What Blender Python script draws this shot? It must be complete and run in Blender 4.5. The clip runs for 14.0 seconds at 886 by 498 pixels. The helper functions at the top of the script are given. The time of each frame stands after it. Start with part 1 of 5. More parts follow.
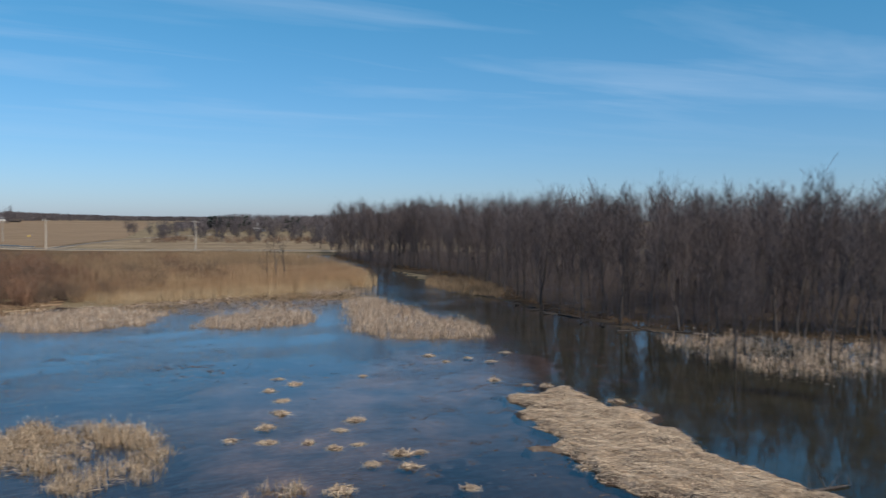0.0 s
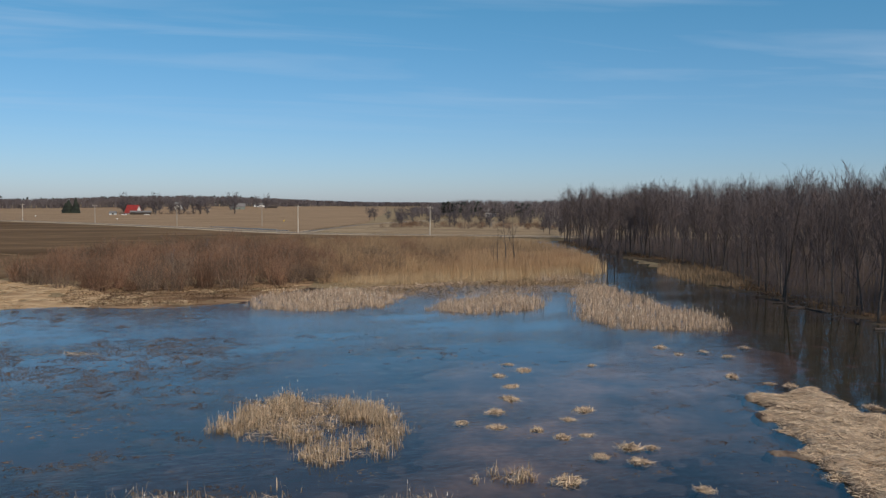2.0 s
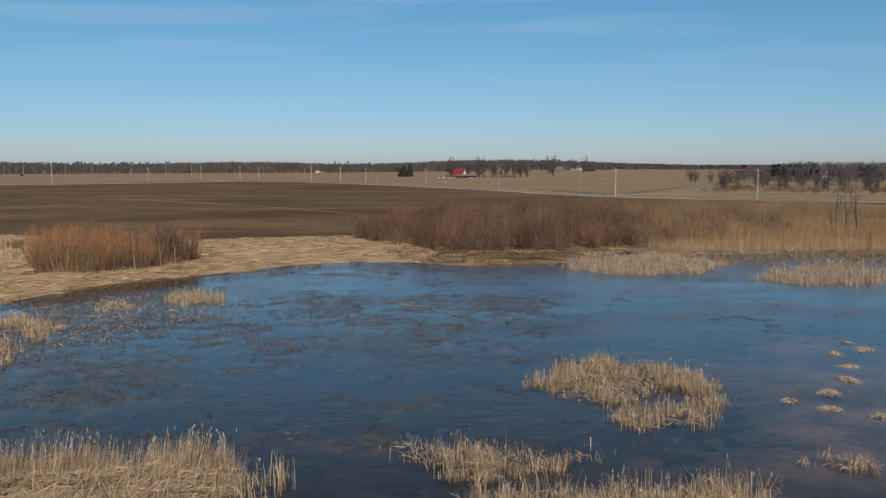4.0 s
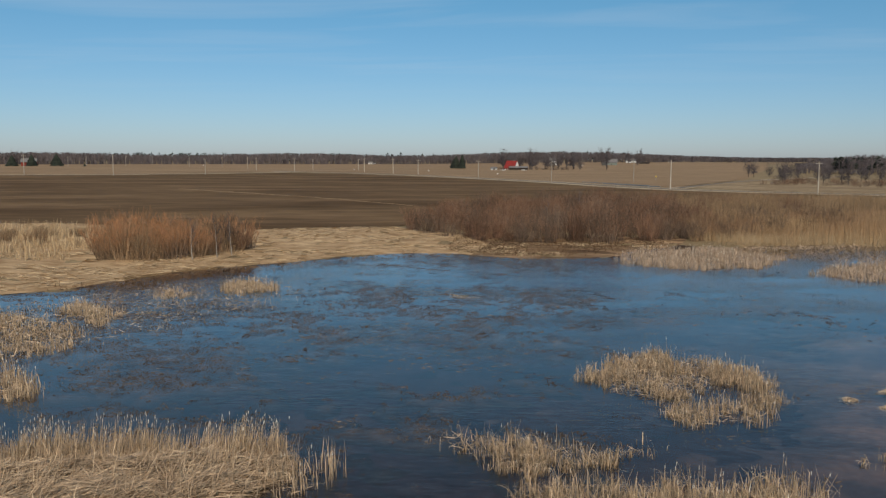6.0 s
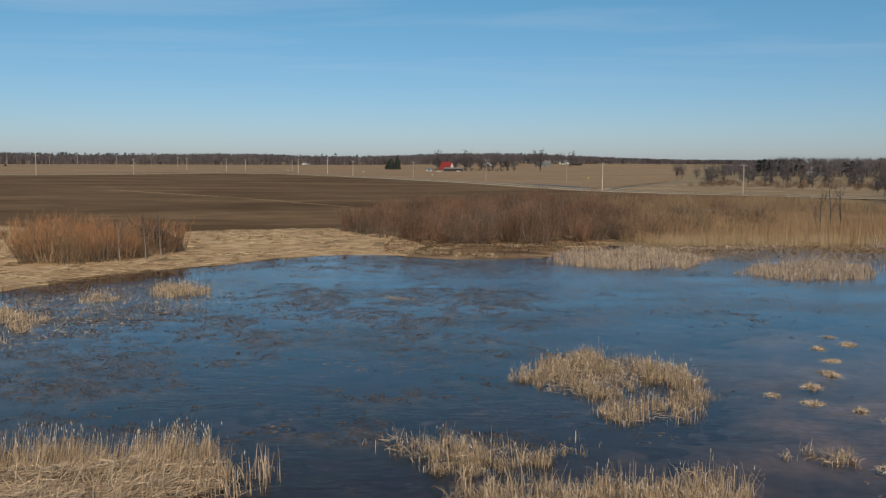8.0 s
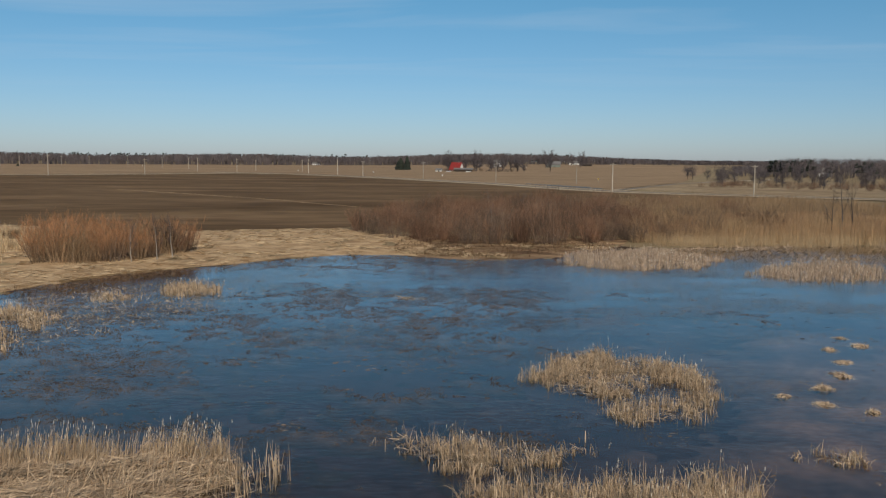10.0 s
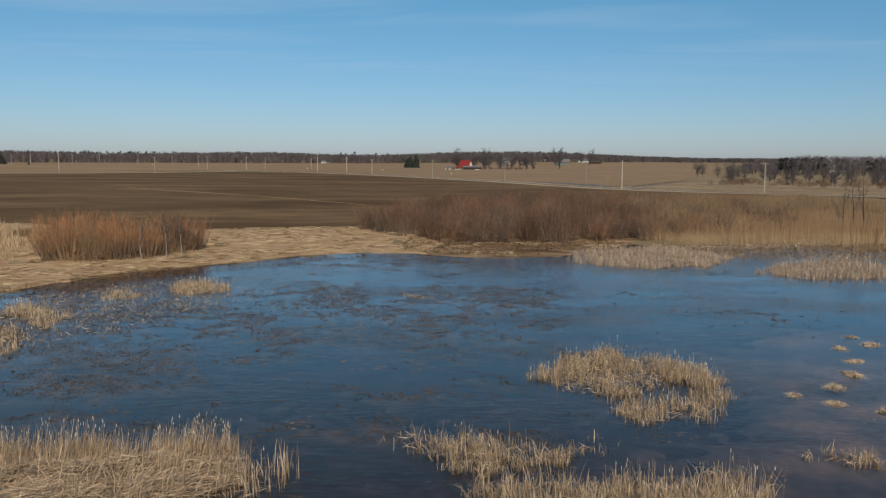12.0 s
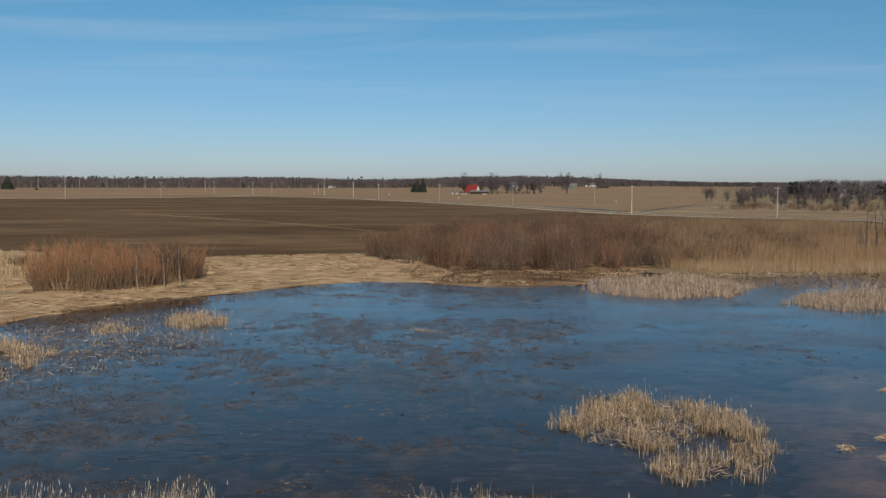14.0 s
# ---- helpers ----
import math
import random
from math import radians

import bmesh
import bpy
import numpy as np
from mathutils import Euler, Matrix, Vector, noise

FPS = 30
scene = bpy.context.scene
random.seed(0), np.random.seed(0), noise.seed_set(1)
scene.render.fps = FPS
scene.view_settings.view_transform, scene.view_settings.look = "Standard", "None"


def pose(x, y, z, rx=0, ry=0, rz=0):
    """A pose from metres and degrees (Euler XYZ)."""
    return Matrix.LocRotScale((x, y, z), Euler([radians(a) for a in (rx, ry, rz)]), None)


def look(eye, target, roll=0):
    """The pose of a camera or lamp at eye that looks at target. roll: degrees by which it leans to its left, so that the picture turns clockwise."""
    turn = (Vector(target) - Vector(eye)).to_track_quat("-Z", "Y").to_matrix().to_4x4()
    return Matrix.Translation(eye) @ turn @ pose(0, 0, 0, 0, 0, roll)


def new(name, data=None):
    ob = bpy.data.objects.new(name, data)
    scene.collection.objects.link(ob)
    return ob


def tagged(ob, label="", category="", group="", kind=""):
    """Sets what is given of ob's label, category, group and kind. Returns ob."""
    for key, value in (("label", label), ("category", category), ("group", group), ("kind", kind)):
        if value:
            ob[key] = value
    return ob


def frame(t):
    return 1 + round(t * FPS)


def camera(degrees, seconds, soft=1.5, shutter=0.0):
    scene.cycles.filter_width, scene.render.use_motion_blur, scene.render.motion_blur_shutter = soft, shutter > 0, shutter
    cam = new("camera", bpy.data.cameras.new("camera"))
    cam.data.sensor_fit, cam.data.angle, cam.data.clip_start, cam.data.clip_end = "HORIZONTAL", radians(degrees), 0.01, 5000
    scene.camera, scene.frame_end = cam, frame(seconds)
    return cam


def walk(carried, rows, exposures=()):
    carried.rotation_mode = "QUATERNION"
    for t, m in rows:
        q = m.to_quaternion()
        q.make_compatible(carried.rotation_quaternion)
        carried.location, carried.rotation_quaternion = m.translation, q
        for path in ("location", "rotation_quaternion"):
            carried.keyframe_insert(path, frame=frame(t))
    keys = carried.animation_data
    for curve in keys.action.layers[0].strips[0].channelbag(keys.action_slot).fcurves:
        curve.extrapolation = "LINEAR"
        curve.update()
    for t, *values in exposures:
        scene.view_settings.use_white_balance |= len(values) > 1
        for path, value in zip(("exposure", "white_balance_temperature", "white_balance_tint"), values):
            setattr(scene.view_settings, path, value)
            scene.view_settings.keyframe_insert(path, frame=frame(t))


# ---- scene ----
cam = camera(55.4, 14.0, soft=1.3, shutter=0.15)
PATH = [
    (0, (0.67, -0.729, 13.211), (0.639, 1.269, 13.141), 0.3),
    (0.5, (0.554, -0.66, 13.311), (0.096, 1.285, 13.239), 0.1),
    (1, (0.524, -0.582, 13.37), (-0.011, 1.344, 13.296), 0.0),
    (1.5, (0.535, -0.564, 13.394), (-0.016, 1.357, 13.306), 0.1),
    (2, (0.575, -0.591, 13.405), (0.013, 1.325, 13.298), 0.2),
    (2.5, (0.556, -0.612, 13.357), (-0.138, 1.259, 13.229), 0.1),
    (3, (0.528, -0.602, 13.352), (-0.362, 1.182, 13.2), 0.0),
    (3.5, (0.449, -0.556, 13.343), (-0.615, 1.129, 13.17), -0.0),
    (4, (0.402, -0.527, 13.312), (-0.813, 1.05, 13.118), -0.1),
    (4.2, (0.404, -0.592, 13.293), (-0.842, 0.959, 13.09), -0.0),
    (6.5, (0.36, -0.502, 13.282), (-0.949, 0.996, 13.069), 0.1),
    (7, (0.362, -0.514, 13.36), (-0.877, 1.041, 13.148), 0.3),
    (7.5, (0.401, -0.514, 13.381), (-0.784, 1.083, 13.17), 0.3),
    (8, (0.411, -0.507, 13.337), (-0.778, 1.087, 13.127), 0.3),
    (10.5, (0.422, -0.565, 13.288), (-0.79, 1.012, 13.078), 0.4),
    (11, (0.434, -0.531, 13.326), (-0.783, 1.042, 13.115), 0.4),
    (11.5, (0.416, -0.533, 13.353), (-0.805, 1.037, 13.142), 0.4),
    (12, (0.408, -0.502, 13.313), (-0.816, 1.065, 13.099), 0.3),
    (12.5, (0.074, -0.154, 13.293), (-1.154, 1.41, 13.078), 0.3),
    (13, (-0.68, 0.688, 13.324), (-1.91, 2.25, 13.111), 0.2),
    (13.5, (-1.597, 1.744, 13.376), (-2.832, 3.304, 13.166), 0.2),
    (14, (-2.609, 2.879, 13.449), (-3.849, 4.44, 13.292), 0.2),
]
walk(cam, [(t, look(eye, target, roll)) for t, eye, target, roll in PATH],
     exposures=[(0, 0.14, 6100, 10), (1.0, 0.05, 6300, 12), (2.5, 0.0, 6650, 12), (4.2, -0.06, 6800, 10), (6.5, -0.08, 6850, 10), (14, -0.1, 6800, 10)])

# ---- light ----
SUN_AZ, SUN_EL = 130.0, 44.0
world = bpy.data.worlds.new("sky")
scene.world = world
world.use_nodes = True
wn, wl = world.node_tree.nodes, world.node_tree.links
wn.clear()
w_out, w_bg = wn.new("ShaderNodeOutputWorld"), wn.new("ShaderNodeBackground")
w_sky = wn.new("ShaderNodeTexSky")
w_sky.sky_type, w_sky.sun_disc = "NISHITA", False
w_sky.sun_elevation, w_sky.sun_rotation = radians(SUN_EL), radians(SUN_AZ)
w_sky.air_density, w_sky.dust_density, w_sky.ozone_density = 0.8, 0.4, 3.0
w_co, w_sep = wn.new("ShaderNodeTexCoord"), wn.new("ShaderNodeSeparateXYZ")
w_zc = wn.new("ShaderNodeMath")
w_zc.operation, w_zc.inputs[1].default_value = "MAXIMUM", 0.03
w_dx, w_dy, w_cmb = wn.new("ShaderNodeMath"), wn.new("ShaderNodeMath"), wn.new("ShaderNodeCombineXYZ")
w_dx.operation = w_dy.operation = "DIVIDE"
wl.new(w_co.outputs["Generated"], w_sep.inputs[0])
wl.new(w_sep.outputs[2], w_zc.inputs[0])
for k, nd in ((0, w_dx), (1, w_dy)):
    wl.new(w_sep.outputs[k], nd.inputs[0])
    wl.new(w_zc.outputs[0], nd.inputs[1])
    wl.new(nd.outputs[0], w_cmb.inputs[k])
w_map = wn.new("ShaderNodeMapping")
w_map.vector_type = "TEXTURE"
w_map.inputs["Rotation"].default_value = (0, 0, radians(33))
w_map.inputs["Scale"].default_value = (3.6, 1.35, 1)
wl.new(w_cmb.outputs[0], w_map.inputs[0])
w_n1 = wn.new("ShaderNodeTexNoise")
w_n1.inputs["Scale"].default_value, w_n1.inputs["Detail"].default_value = 1.0, 5
w_n1.inputs["Roughness"].default_value, w_n1.inputs["Distortion"].default_value = 0.55, 0.5
wl.new(w_map.outputs[0], w_n1.inputs["Vector"])
w_rmp = wn.new("ShaderNodeMapRange")
w_rmp.inputs["From Min"].default_value, w_rmp.inputs["From Max"].default_value = 0.48, 0.86
w_rmp.inputs["To Max"].default_value = 0.48
wl.new(w_n1.outputs["Fac"], w_rmp.inputs["Value"])
w_mix = wn.new("ShaderNodeMix")
w_mix.data_type = "RGBA"
w_mix.inputs[7].default_value = (5.2, 6.3, 7.6, 1)
w_fade, w_mul = wn.new("ShaderNodeMapRange"), wn.new("ShaderNodeMath")
w_fade.inputs["From Min"].default_value, w_fade.inputs["From Max"].default_value = 0.06, 0.17
w_mul.operation = "MULTIPLY"
wl.new(w_sep.outputs[2], w_fade.inputs["Value"])
wl.new(w_rmp.outputs["Result"], w_mul.inputs[0])
wl.new(w_fade.outputs["Result"], w_mul.inputs[1])
wl.new(w_mul.outputs[0], w_mix.inputs[0])
w_tint = wn.new("ShaderNodeMix")
w_tint.data_type, w_tint.blend_type = "RGBA", "MULTIPLY"
w_tint.inputs[0].default_value = 1.0
w_el, w_grad = wn.new("ShaderNodeMapRange"), wn.new("ShaderNodeMix")
w_el.inputs["From Min"].default_value, w_el.inputs["From Max"].default_value = 0.0, 0.30
w_hi, w_top = wn.new("ShaderNodeMapRange"), wn.new("ShaderNodeMix")
w_hi.inputs["From Min"].default_value, w_hi.inputs["From Max"].default_value = 0.22, 0.75
w_top.data_type = "RGBA"
w_top.inputs[7].default_value = (0.37, 0.78, 0.94, 1)
wl.new(w_sep.outputs[2], w_hi.inputs["Value"])
wl.new(w_hi.outputs["Result"], w_top.inputs[0])
w_grad.data_type = "RGBA"
w_grad.inputs[6].default_value, w_grad.inputs[7].default_value = (0.665, 0.715, 0.885, 1), (0.455, 1.09, 1.10, 1)
wl.new(w_sep.outputs[2], w_el.inputs["Value"])
wl.new(w_el.outputs["Result"], w_grad.inputs[0])
wl.new(w_grad.outputs[2], w_top.inputs[6])
wl.new(w_top.outputs[2], w_tint.inputs[7])
wl.new(w_sky.outputs[0], w_tint.inputs[6])
wl.new(w_tint.outputs[2], w_mix.inputs[6])
wl.new(w_mix.outputs[2], w_bg.inputs[0])
w_bg.inputs[1].default_value = 0.10
wl.new(w_bg.outputs[0], w_out.inputs[0])

sun = new("sun", bpy.data.lights.new("sun", "SUN"))
sun.data.energy, sun.data.angle, sun.data.color = 3.4, radians(0.6), (1.0, 0.86, 0.69)
az, el = radians(SUN_AZ), radians(SUN_EL)
SUN_DIR = Vector((math.sin(az) * math.cos(el), math.cos(az) * math.cos(el), math.sin(el)))
sun.matrix_world = look(SUN_DIR * 300, (0, 0, 0))
scene.view_settings.exposure = 0.0


# ---- materials ----
def surf(name, c1, c2, scale=3.0, rough=0.9, bump=0.3, vary=0.25, rand="island", stretch=(1, 1, 1), turn=0.0, fine=9.0, world_space=False, metal=0.0, depth=None, spec=0.25, each=0.0):
    """Two-scale mottled surface; each loose piece or object takes its own brightness."""
    m = bpy.data.materials.new(name)
    m.use_nodes = True
    n, l = m.node_tree.nodes, m.node_tree.links
    b = n["Principled BSDF"]
    co = n.new("ShaderNodeNewGeometry") if world_space else n.new("ShaderNodeTexCoord")
    mp = n.new("ShaderNodeMapping")
    mp.vector_type = "TEXTURE"
    mp.inputs["Scale"].default_value, mp.inputs["Rotation"].default_value = [1 / k for k in stretch], (0, 0, radians(turn))
    l.new(co.outputs["Position" if world_space else "Object"], mp.inputs[0])
    n1, n2 = n.new("ShaderNodeTexNoise"), n.new("ShaderNodeTexNoise")
    n1.inputs["Scale"].default_value, n1.inputs["Detail"].default_value = scale, 5
    n2.inputs["Scale"].default_value, n2.inputs["Detail"].default_value = scale * fine, 4
    for k in (n1, n2):
        l.new(mp.outputs[0], k.inputs["Vector"])
    sh = n.new("ShaderNodeMapRange")
    sh.inputs["From Min"].default_value, sh.inputs["From Max"].default_value = 0.33, 0.67
    l.new(n1.outputs["Fac"], sh.inputs["Value"])
    mx = n.new("ShaderNodeMix")
    mx.data_type = "RGBA"
    mx.inputs[6].default_value, mx.inputs[7].default_value = (*c1, 1), (*c2, 1)
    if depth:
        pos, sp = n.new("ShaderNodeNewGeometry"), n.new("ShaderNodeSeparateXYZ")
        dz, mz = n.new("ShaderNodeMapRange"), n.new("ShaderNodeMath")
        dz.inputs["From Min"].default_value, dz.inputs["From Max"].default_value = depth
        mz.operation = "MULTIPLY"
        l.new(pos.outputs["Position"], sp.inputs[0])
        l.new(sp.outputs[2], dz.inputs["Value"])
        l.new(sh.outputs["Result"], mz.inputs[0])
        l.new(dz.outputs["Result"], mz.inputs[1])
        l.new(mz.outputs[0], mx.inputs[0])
    else:
        l.new(sh.outputs["Result"], mx.inputs[0])
    hs = n.new("ShaderNodeHueSaturation")
    l.new(mx.outputs[2], hs.inputs["Color"])
    fv = n.new("ShaderNodeMapRange")
    fv.inputs["From Min"].default_value, fv.inputs["From Max"].default_value = 0.3, 0.7
    fv.inputs["To Min"].default_value, fv.inputs["To Max"].default_value = 0.78, 1.22
    l.new(n2.outputs["Fac"], fv.inputs["Value"])
    val = fv.outputs["Result"]
    if rand:
        src = n.new("ShaderNodeNewGeometry").outputs["Random Per Island"] if rand == "island" else n.new("ShaderNodeObjectInfo").outputs["Random"]
        rv = n.new("ShaderNodeMapRange")
        rv.inputs["To Min"].default_value, rv.inputs["To Max"].default_value = 1 - vary, 1 + vary
        l.new(src, rv.inputs["Value"])
        mu = n.new("ShaderNodeMath")
        mu.operation = "MULTIPLY"
        l.new(val, mu.inputs[0])
        l.new(rv.outputs["Result"], mu.inputs[1])
        val = mu.outputs[0]
    if each:
        info, ev, me = n.new("ShaderNodeObjectInfo"), n.new("ShaderNodeMapRange"), n.new("ShaderNodeMath")
        ev.inputs["To Min"].default_value, ev.inputs["To Max"].default_value = 1 - each, 1 + each
        me.operation = "MULTIPLY"
        l.new(info.outputs["Random"], ev.inputs["Value"])
        l.new(val, me.inputs[0])
        l.new(ev.outputs["Result"], me.inputs[1])
        val = me.outputs[0]
    l.new(val, hs.inputs["Value"])
    l.new(hs.outputs[0], b.inputs["Base Color"])
    b.inputs["Roughness"].default_value, b.inputs["Metallic"].default_value = rough, metal
    b.inputs["Specular IOR Level"].default_value = 0.03 if world_space else spec
    if bump:
        bp = n.new("ShaderNodeBump")
        bp.inputs["Strength"].default_value, bp.inputs["Distance"].default_value = bump, 0.05
        l.new(n2.outputs["Fac"], bp.inputs["Height"])
        l.new(bp.outputs[0], b.inputs["Normal"])
    return m


def water_material():
    """Clear shallow water: Fresnel gloss over a clear surface, ruffled in patches."""
    m = bpy.data.materials.new("pond_water")
    m.use_nodes = True
    n, l = m.node_tree.nodes, m.node_tree.links
    n.clear()
    out = n.new("ShaderNodeOutputMaterial")
    geo = n.new("ShaderNodeNewGeometry")
    mp = n.new("ShaderNodeMapping")
    mp.vector_type = "TEXTURE"
    mp.inputs["Rotation"].default_value, mp.inputs["Scale"].default_value = (0, 0, radians(35)), (1.3, 0.62, 1)
    l.new(geo.outputs["Position"], mp.inputs[0])
    rip, mid, wide = n.new("ShaderNodeTexNoise"), n.new("ShaderNodeTexNoise"), n.new("ShaderNodeTexNoise")
    for nd, size, detail in ((rip, 1.9, 4), (mid, 0.6, 3), (wide, 0.07, 6)):
        nd.inputs["Scale"].default_value, nd.inputs["Detail"].default_value = size, detail
        l.new(mp.outputs[0], nd.inputs["Vector"])
    wave = n.new("ShaderNodeMath")
    wave.operation, wave.inputs[1].default_value = "MULTIPLY_ADD", 1.4
    l.new(mid.outputs["Fac"], wave.inputs[0])
    l.new(rip.outputs["Fac"], wave.inputs[2])
    st = n.new("ShaderNodeMapRange")
    st.inputs["From Min"].default_value, st.inputs["From Max"].default_value = 0.35, 0.65
    st.inputs["To Min"].default_value, st.inputs["To Max"].default_value = 0.04, 0.46
    l.new(wide.outputs["Fac"], st.inputs["Value"])
    # the water in the lee of the wood lies calm; the open pond and the far channel are ruffled
    sp, lee, far, most, ml = n.new("ShaderNodeSeparateXYZ"), n.new("ShaderNodeMapRange"), n.new("ShaderNodeMapRange"), n.new("ShaderNodeMath"), n.new("ShaderNodeMath")
    lee.inputs["From Min"].default_value, lee.inputs["From Max"].default_value = -2.0, 9.0
    lee.inputs["To Min"].default_value, lee.inputs["To Max"].default_value = 1.0, 0.04
    far.inputs["From Min"].default_value, far.inputs["From Max"].default_value = 122.0, 158.0
    far.inputs["To Max"].default_value = 1.6
    most.operation, ml.operation = "MAXIMUM", "MULTIPLY"
    l.new(geo.outputs["Position"], sp.inputs[0])
    l.new(sp.outputs[0], lee.inputs["Value"])
    l.new(sp.outputs[1], far.inputs["Value"])
    l.new(lee.outputs["Result"], most.inputs[0])
    l.new(far.outputs["Result"], most.inputs[1])
    l.new(st.outputs["Result"], ml.inputs[0])
    l.new(most.outputs[0], ml.inputs[1])
    bp = n.new("ShaderNodeBump")
    bp.inputs["Distance"].default_value = 0.14
    l.new(wave.outputs[0], bp.inputs["Height"])
    l.new(ml.outputs[0], bp.inputs["Strength"])
    lw, pw, fr, gl, tr, mx = n.new("ShaderNodeLayerWeight"), n.new("ShaderNodeMath"), n.new("ShaderNodeMath"), n.new("ShaderNodeBsdfGlossy"), n.new("ShaderNodeBsdfTransparent"), n.new("ShaderNodeMixShader")
    lw.inputs["Blend"].default_value = 0.5
    pw.operation, pw.inputs[1].default_value = "POWER", 5.0
    fr.operation, fr.inputs[1].default_value, fr.inputs[2].default_value = "MULTIPLY_ADD", 0.985, 0.012
    l.new(lw.outputs["Facing"], pw.inputs[0])
    l.new(pw.outputs[0], fr.inputs[0])
    gl.inputs["Roughness"].default_value, gl.inputs["Color"].default_value = 0.04, (1, 1, 1, 1)
    tr.inputs["Color"].default_value = (0.74, 0.73, 0.69, 1)
    l.new(bp.outputs[0], gl.inputs["Normal"])
    l.new(fr.outputs[0], mx.inputs[0])
    l.new(tr.outputs[0], mx.inputs[1])
    l.new(gl.outputs[0], mx.inputs[2])
    l.new(mx.outputs[0], out.inputs[0])
    return m


M_WATER = water_material()
M_GROUND = surf("dead_grass_ground", (0.30, 0.235, 0.14), (0.20, 0.15, 0.09), 0.05, rand=None, world_space=True, fine=30)
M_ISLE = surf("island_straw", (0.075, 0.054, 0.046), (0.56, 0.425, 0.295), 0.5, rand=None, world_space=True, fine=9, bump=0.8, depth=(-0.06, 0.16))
# dark olive of deep, reflecting water, painted into the bed colour
M_OLIVE = surf("olive_dark_water_tone", (0.030, 0.030, 0.020), (0.064, 0.060, 0.038), 0.2, rand=None, world_space=True, fine=10)
M_BED = surf("pond_mud", (0.034, 0.025, 0.026), (0.088, 0.060, 0.056), 0.13, rand=None, world_space=True, fine=14)
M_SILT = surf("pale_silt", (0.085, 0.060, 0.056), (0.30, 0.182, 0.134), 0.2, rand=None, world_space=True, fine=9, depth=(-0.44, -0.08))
M_MARSH = surf("wet_marsh_soil", (0.066, 0.038, 0.025), (0.35, 0.235, 0.14), 0.22, rand=None, world_space=True, stretch=(0.4, 2.2, 1), turn=35, fine=8)
M_WEED = surf("drowned_weed", (0.046, 0.037, 0.033), (0.115, 0.085, 0.066), 0.5, world_space=True, fine=10, vary=0.5)
M_WEEDBED = surf("drowned_weed_bed", (0.045, 0.036, 0.030), (0.150, 0.098, 0.066), 0.9, rand=None, world_space=True, fine=6, depth=(-0.36, -0.04))
M_BROWNREED = surf("brown_reed", (0.35, 0.24, 0.145), (0.25, 0.17, 0.10), 0.1, vary=0.25)
M_PLOUGH = surf("ploughed_soil", (0.092, 0.058, 0.031), (0.180, 0.118, 0.066), 0.022, rand=None, world_space=True, stretch=(0.6, 1.7, 1), turn=40, fine=7)
M_STUBBLE = surf("corn_stubble", (0.31, 0.218, 0.135), (0.245, 0.170, 0.104), 0.02, rand=None, world_space=True, stretch=(0.3, 2.0, 1), turn=38, fine=10)
M_PALE = surf("pale_stubble", (0.33, 0.25, 0.155), (0.22, 0.16, 0.10), 0.03, rand=None, world_space=True, fine=10)
M_STRAWBED = surf("matted_straw", (0.52, 0.375, 0.225), (0.30, 0.198, 0.11), 0.4, rand=None, world_space=True, stretch=(0.8, 1.5, 1), turn=40, fine=8, bump=0.8)
M_STRAW = surf("dry_straw", (0.54, 0.405, 0.255), (0.41, 0.297, 0.175), 0.8, vary=0.35)
M_PALESTRAW = surf("pale_straw", (0.62, 0.48, 0.335), (0.47, 0.35, 0.235), 0.8, vary=0.35)
M_CATTAIL = surf("dry_cattail", (0.51, 0.385, 0.26), (0.37, 0.268, 0.175), 0.9, vary=0.45)
M_CATGREY = surf("weathered_cattail", (0.53, 0.405, 0.30), (0.38, 0.28, 0.20), 0.9, vary=0.35)
M_HEAD = surf("cattail_fluff", (0.74, 0.68, 0.57), (0.56, 0.48, 0.37), 4, vary=0.3)
M_GOLD = surf("golden_reed", (0.53, 0.395, 0.245), (0.42, 0.30, 0.175), 0.3, vary=0.12)
M_DARKREED = surf("wet_brown_reed", (0.20, 0.118, 0.062), (0.115, 0.075, 0.042), 0.3, vary=0.4)
M_PHRAG = surf("dry_phragmites", (0.47, 0.32, 0.18), (0.30, 0.178, 0.105), 0.1, vary=0.12, depth=(0.6, 2.6))
M_RED = surf("red_osier_stem", (0.185, 0.102, 0.064), (0.135, 0.084, 0.058), 0.3, vary=0.5, each=0.35)
M_ORANGE = surf("orange_willow_stem", (0.21, 0.14, 0.090), (0.56, 0.25, 0.105), 0.12, vary=0.4, depth=(1.1, 3.2))
M_REDTIP = surf("red_osier_tip", (0.225, 0.125, 0.078), (0.175, 0.104, 0.068), 0.3, vary=0.4, each=0.4)
M_BROWNSTEM = surf("brown_stem", (0.160, 0.110, 0.078), (0.115, 0.082, 0.060), 0.3, vary=0.45, each=0.35)
M_LITTER = surf("leaf_litter", (0.10, 0.075, 0.05), (0.065, 0.05, 0.036), 0.25, rand=None, world_space=True)
M_TANSTEM = surf("tan_willow_stem", (0.29, 0.195, 0.115), (0.21, 0.14, 0.085), 0.3, vary=0.4, each=0.3)
M_BARK = surf("grey_bark", (0.110, 0.093, 0.084), (0.062, 0.051, 0.046), 2.5, rand="object", vary=0.35, bump=0.6, stretch=(1, 1, 0.3))
M_TWIG = surf("bare_twig", (0.124, 0.100, 0.096), (0.088, 0.071, 0.071), 1.0, rand="object", vary=0.3)
M_PALEBARK = surf("pale_birch_bark", (0.40, 0.36, 0.31), (0.25, 0.22, 0.19), 2.5, rand="object", vary=0.2, stretch=(1, 1, 3))
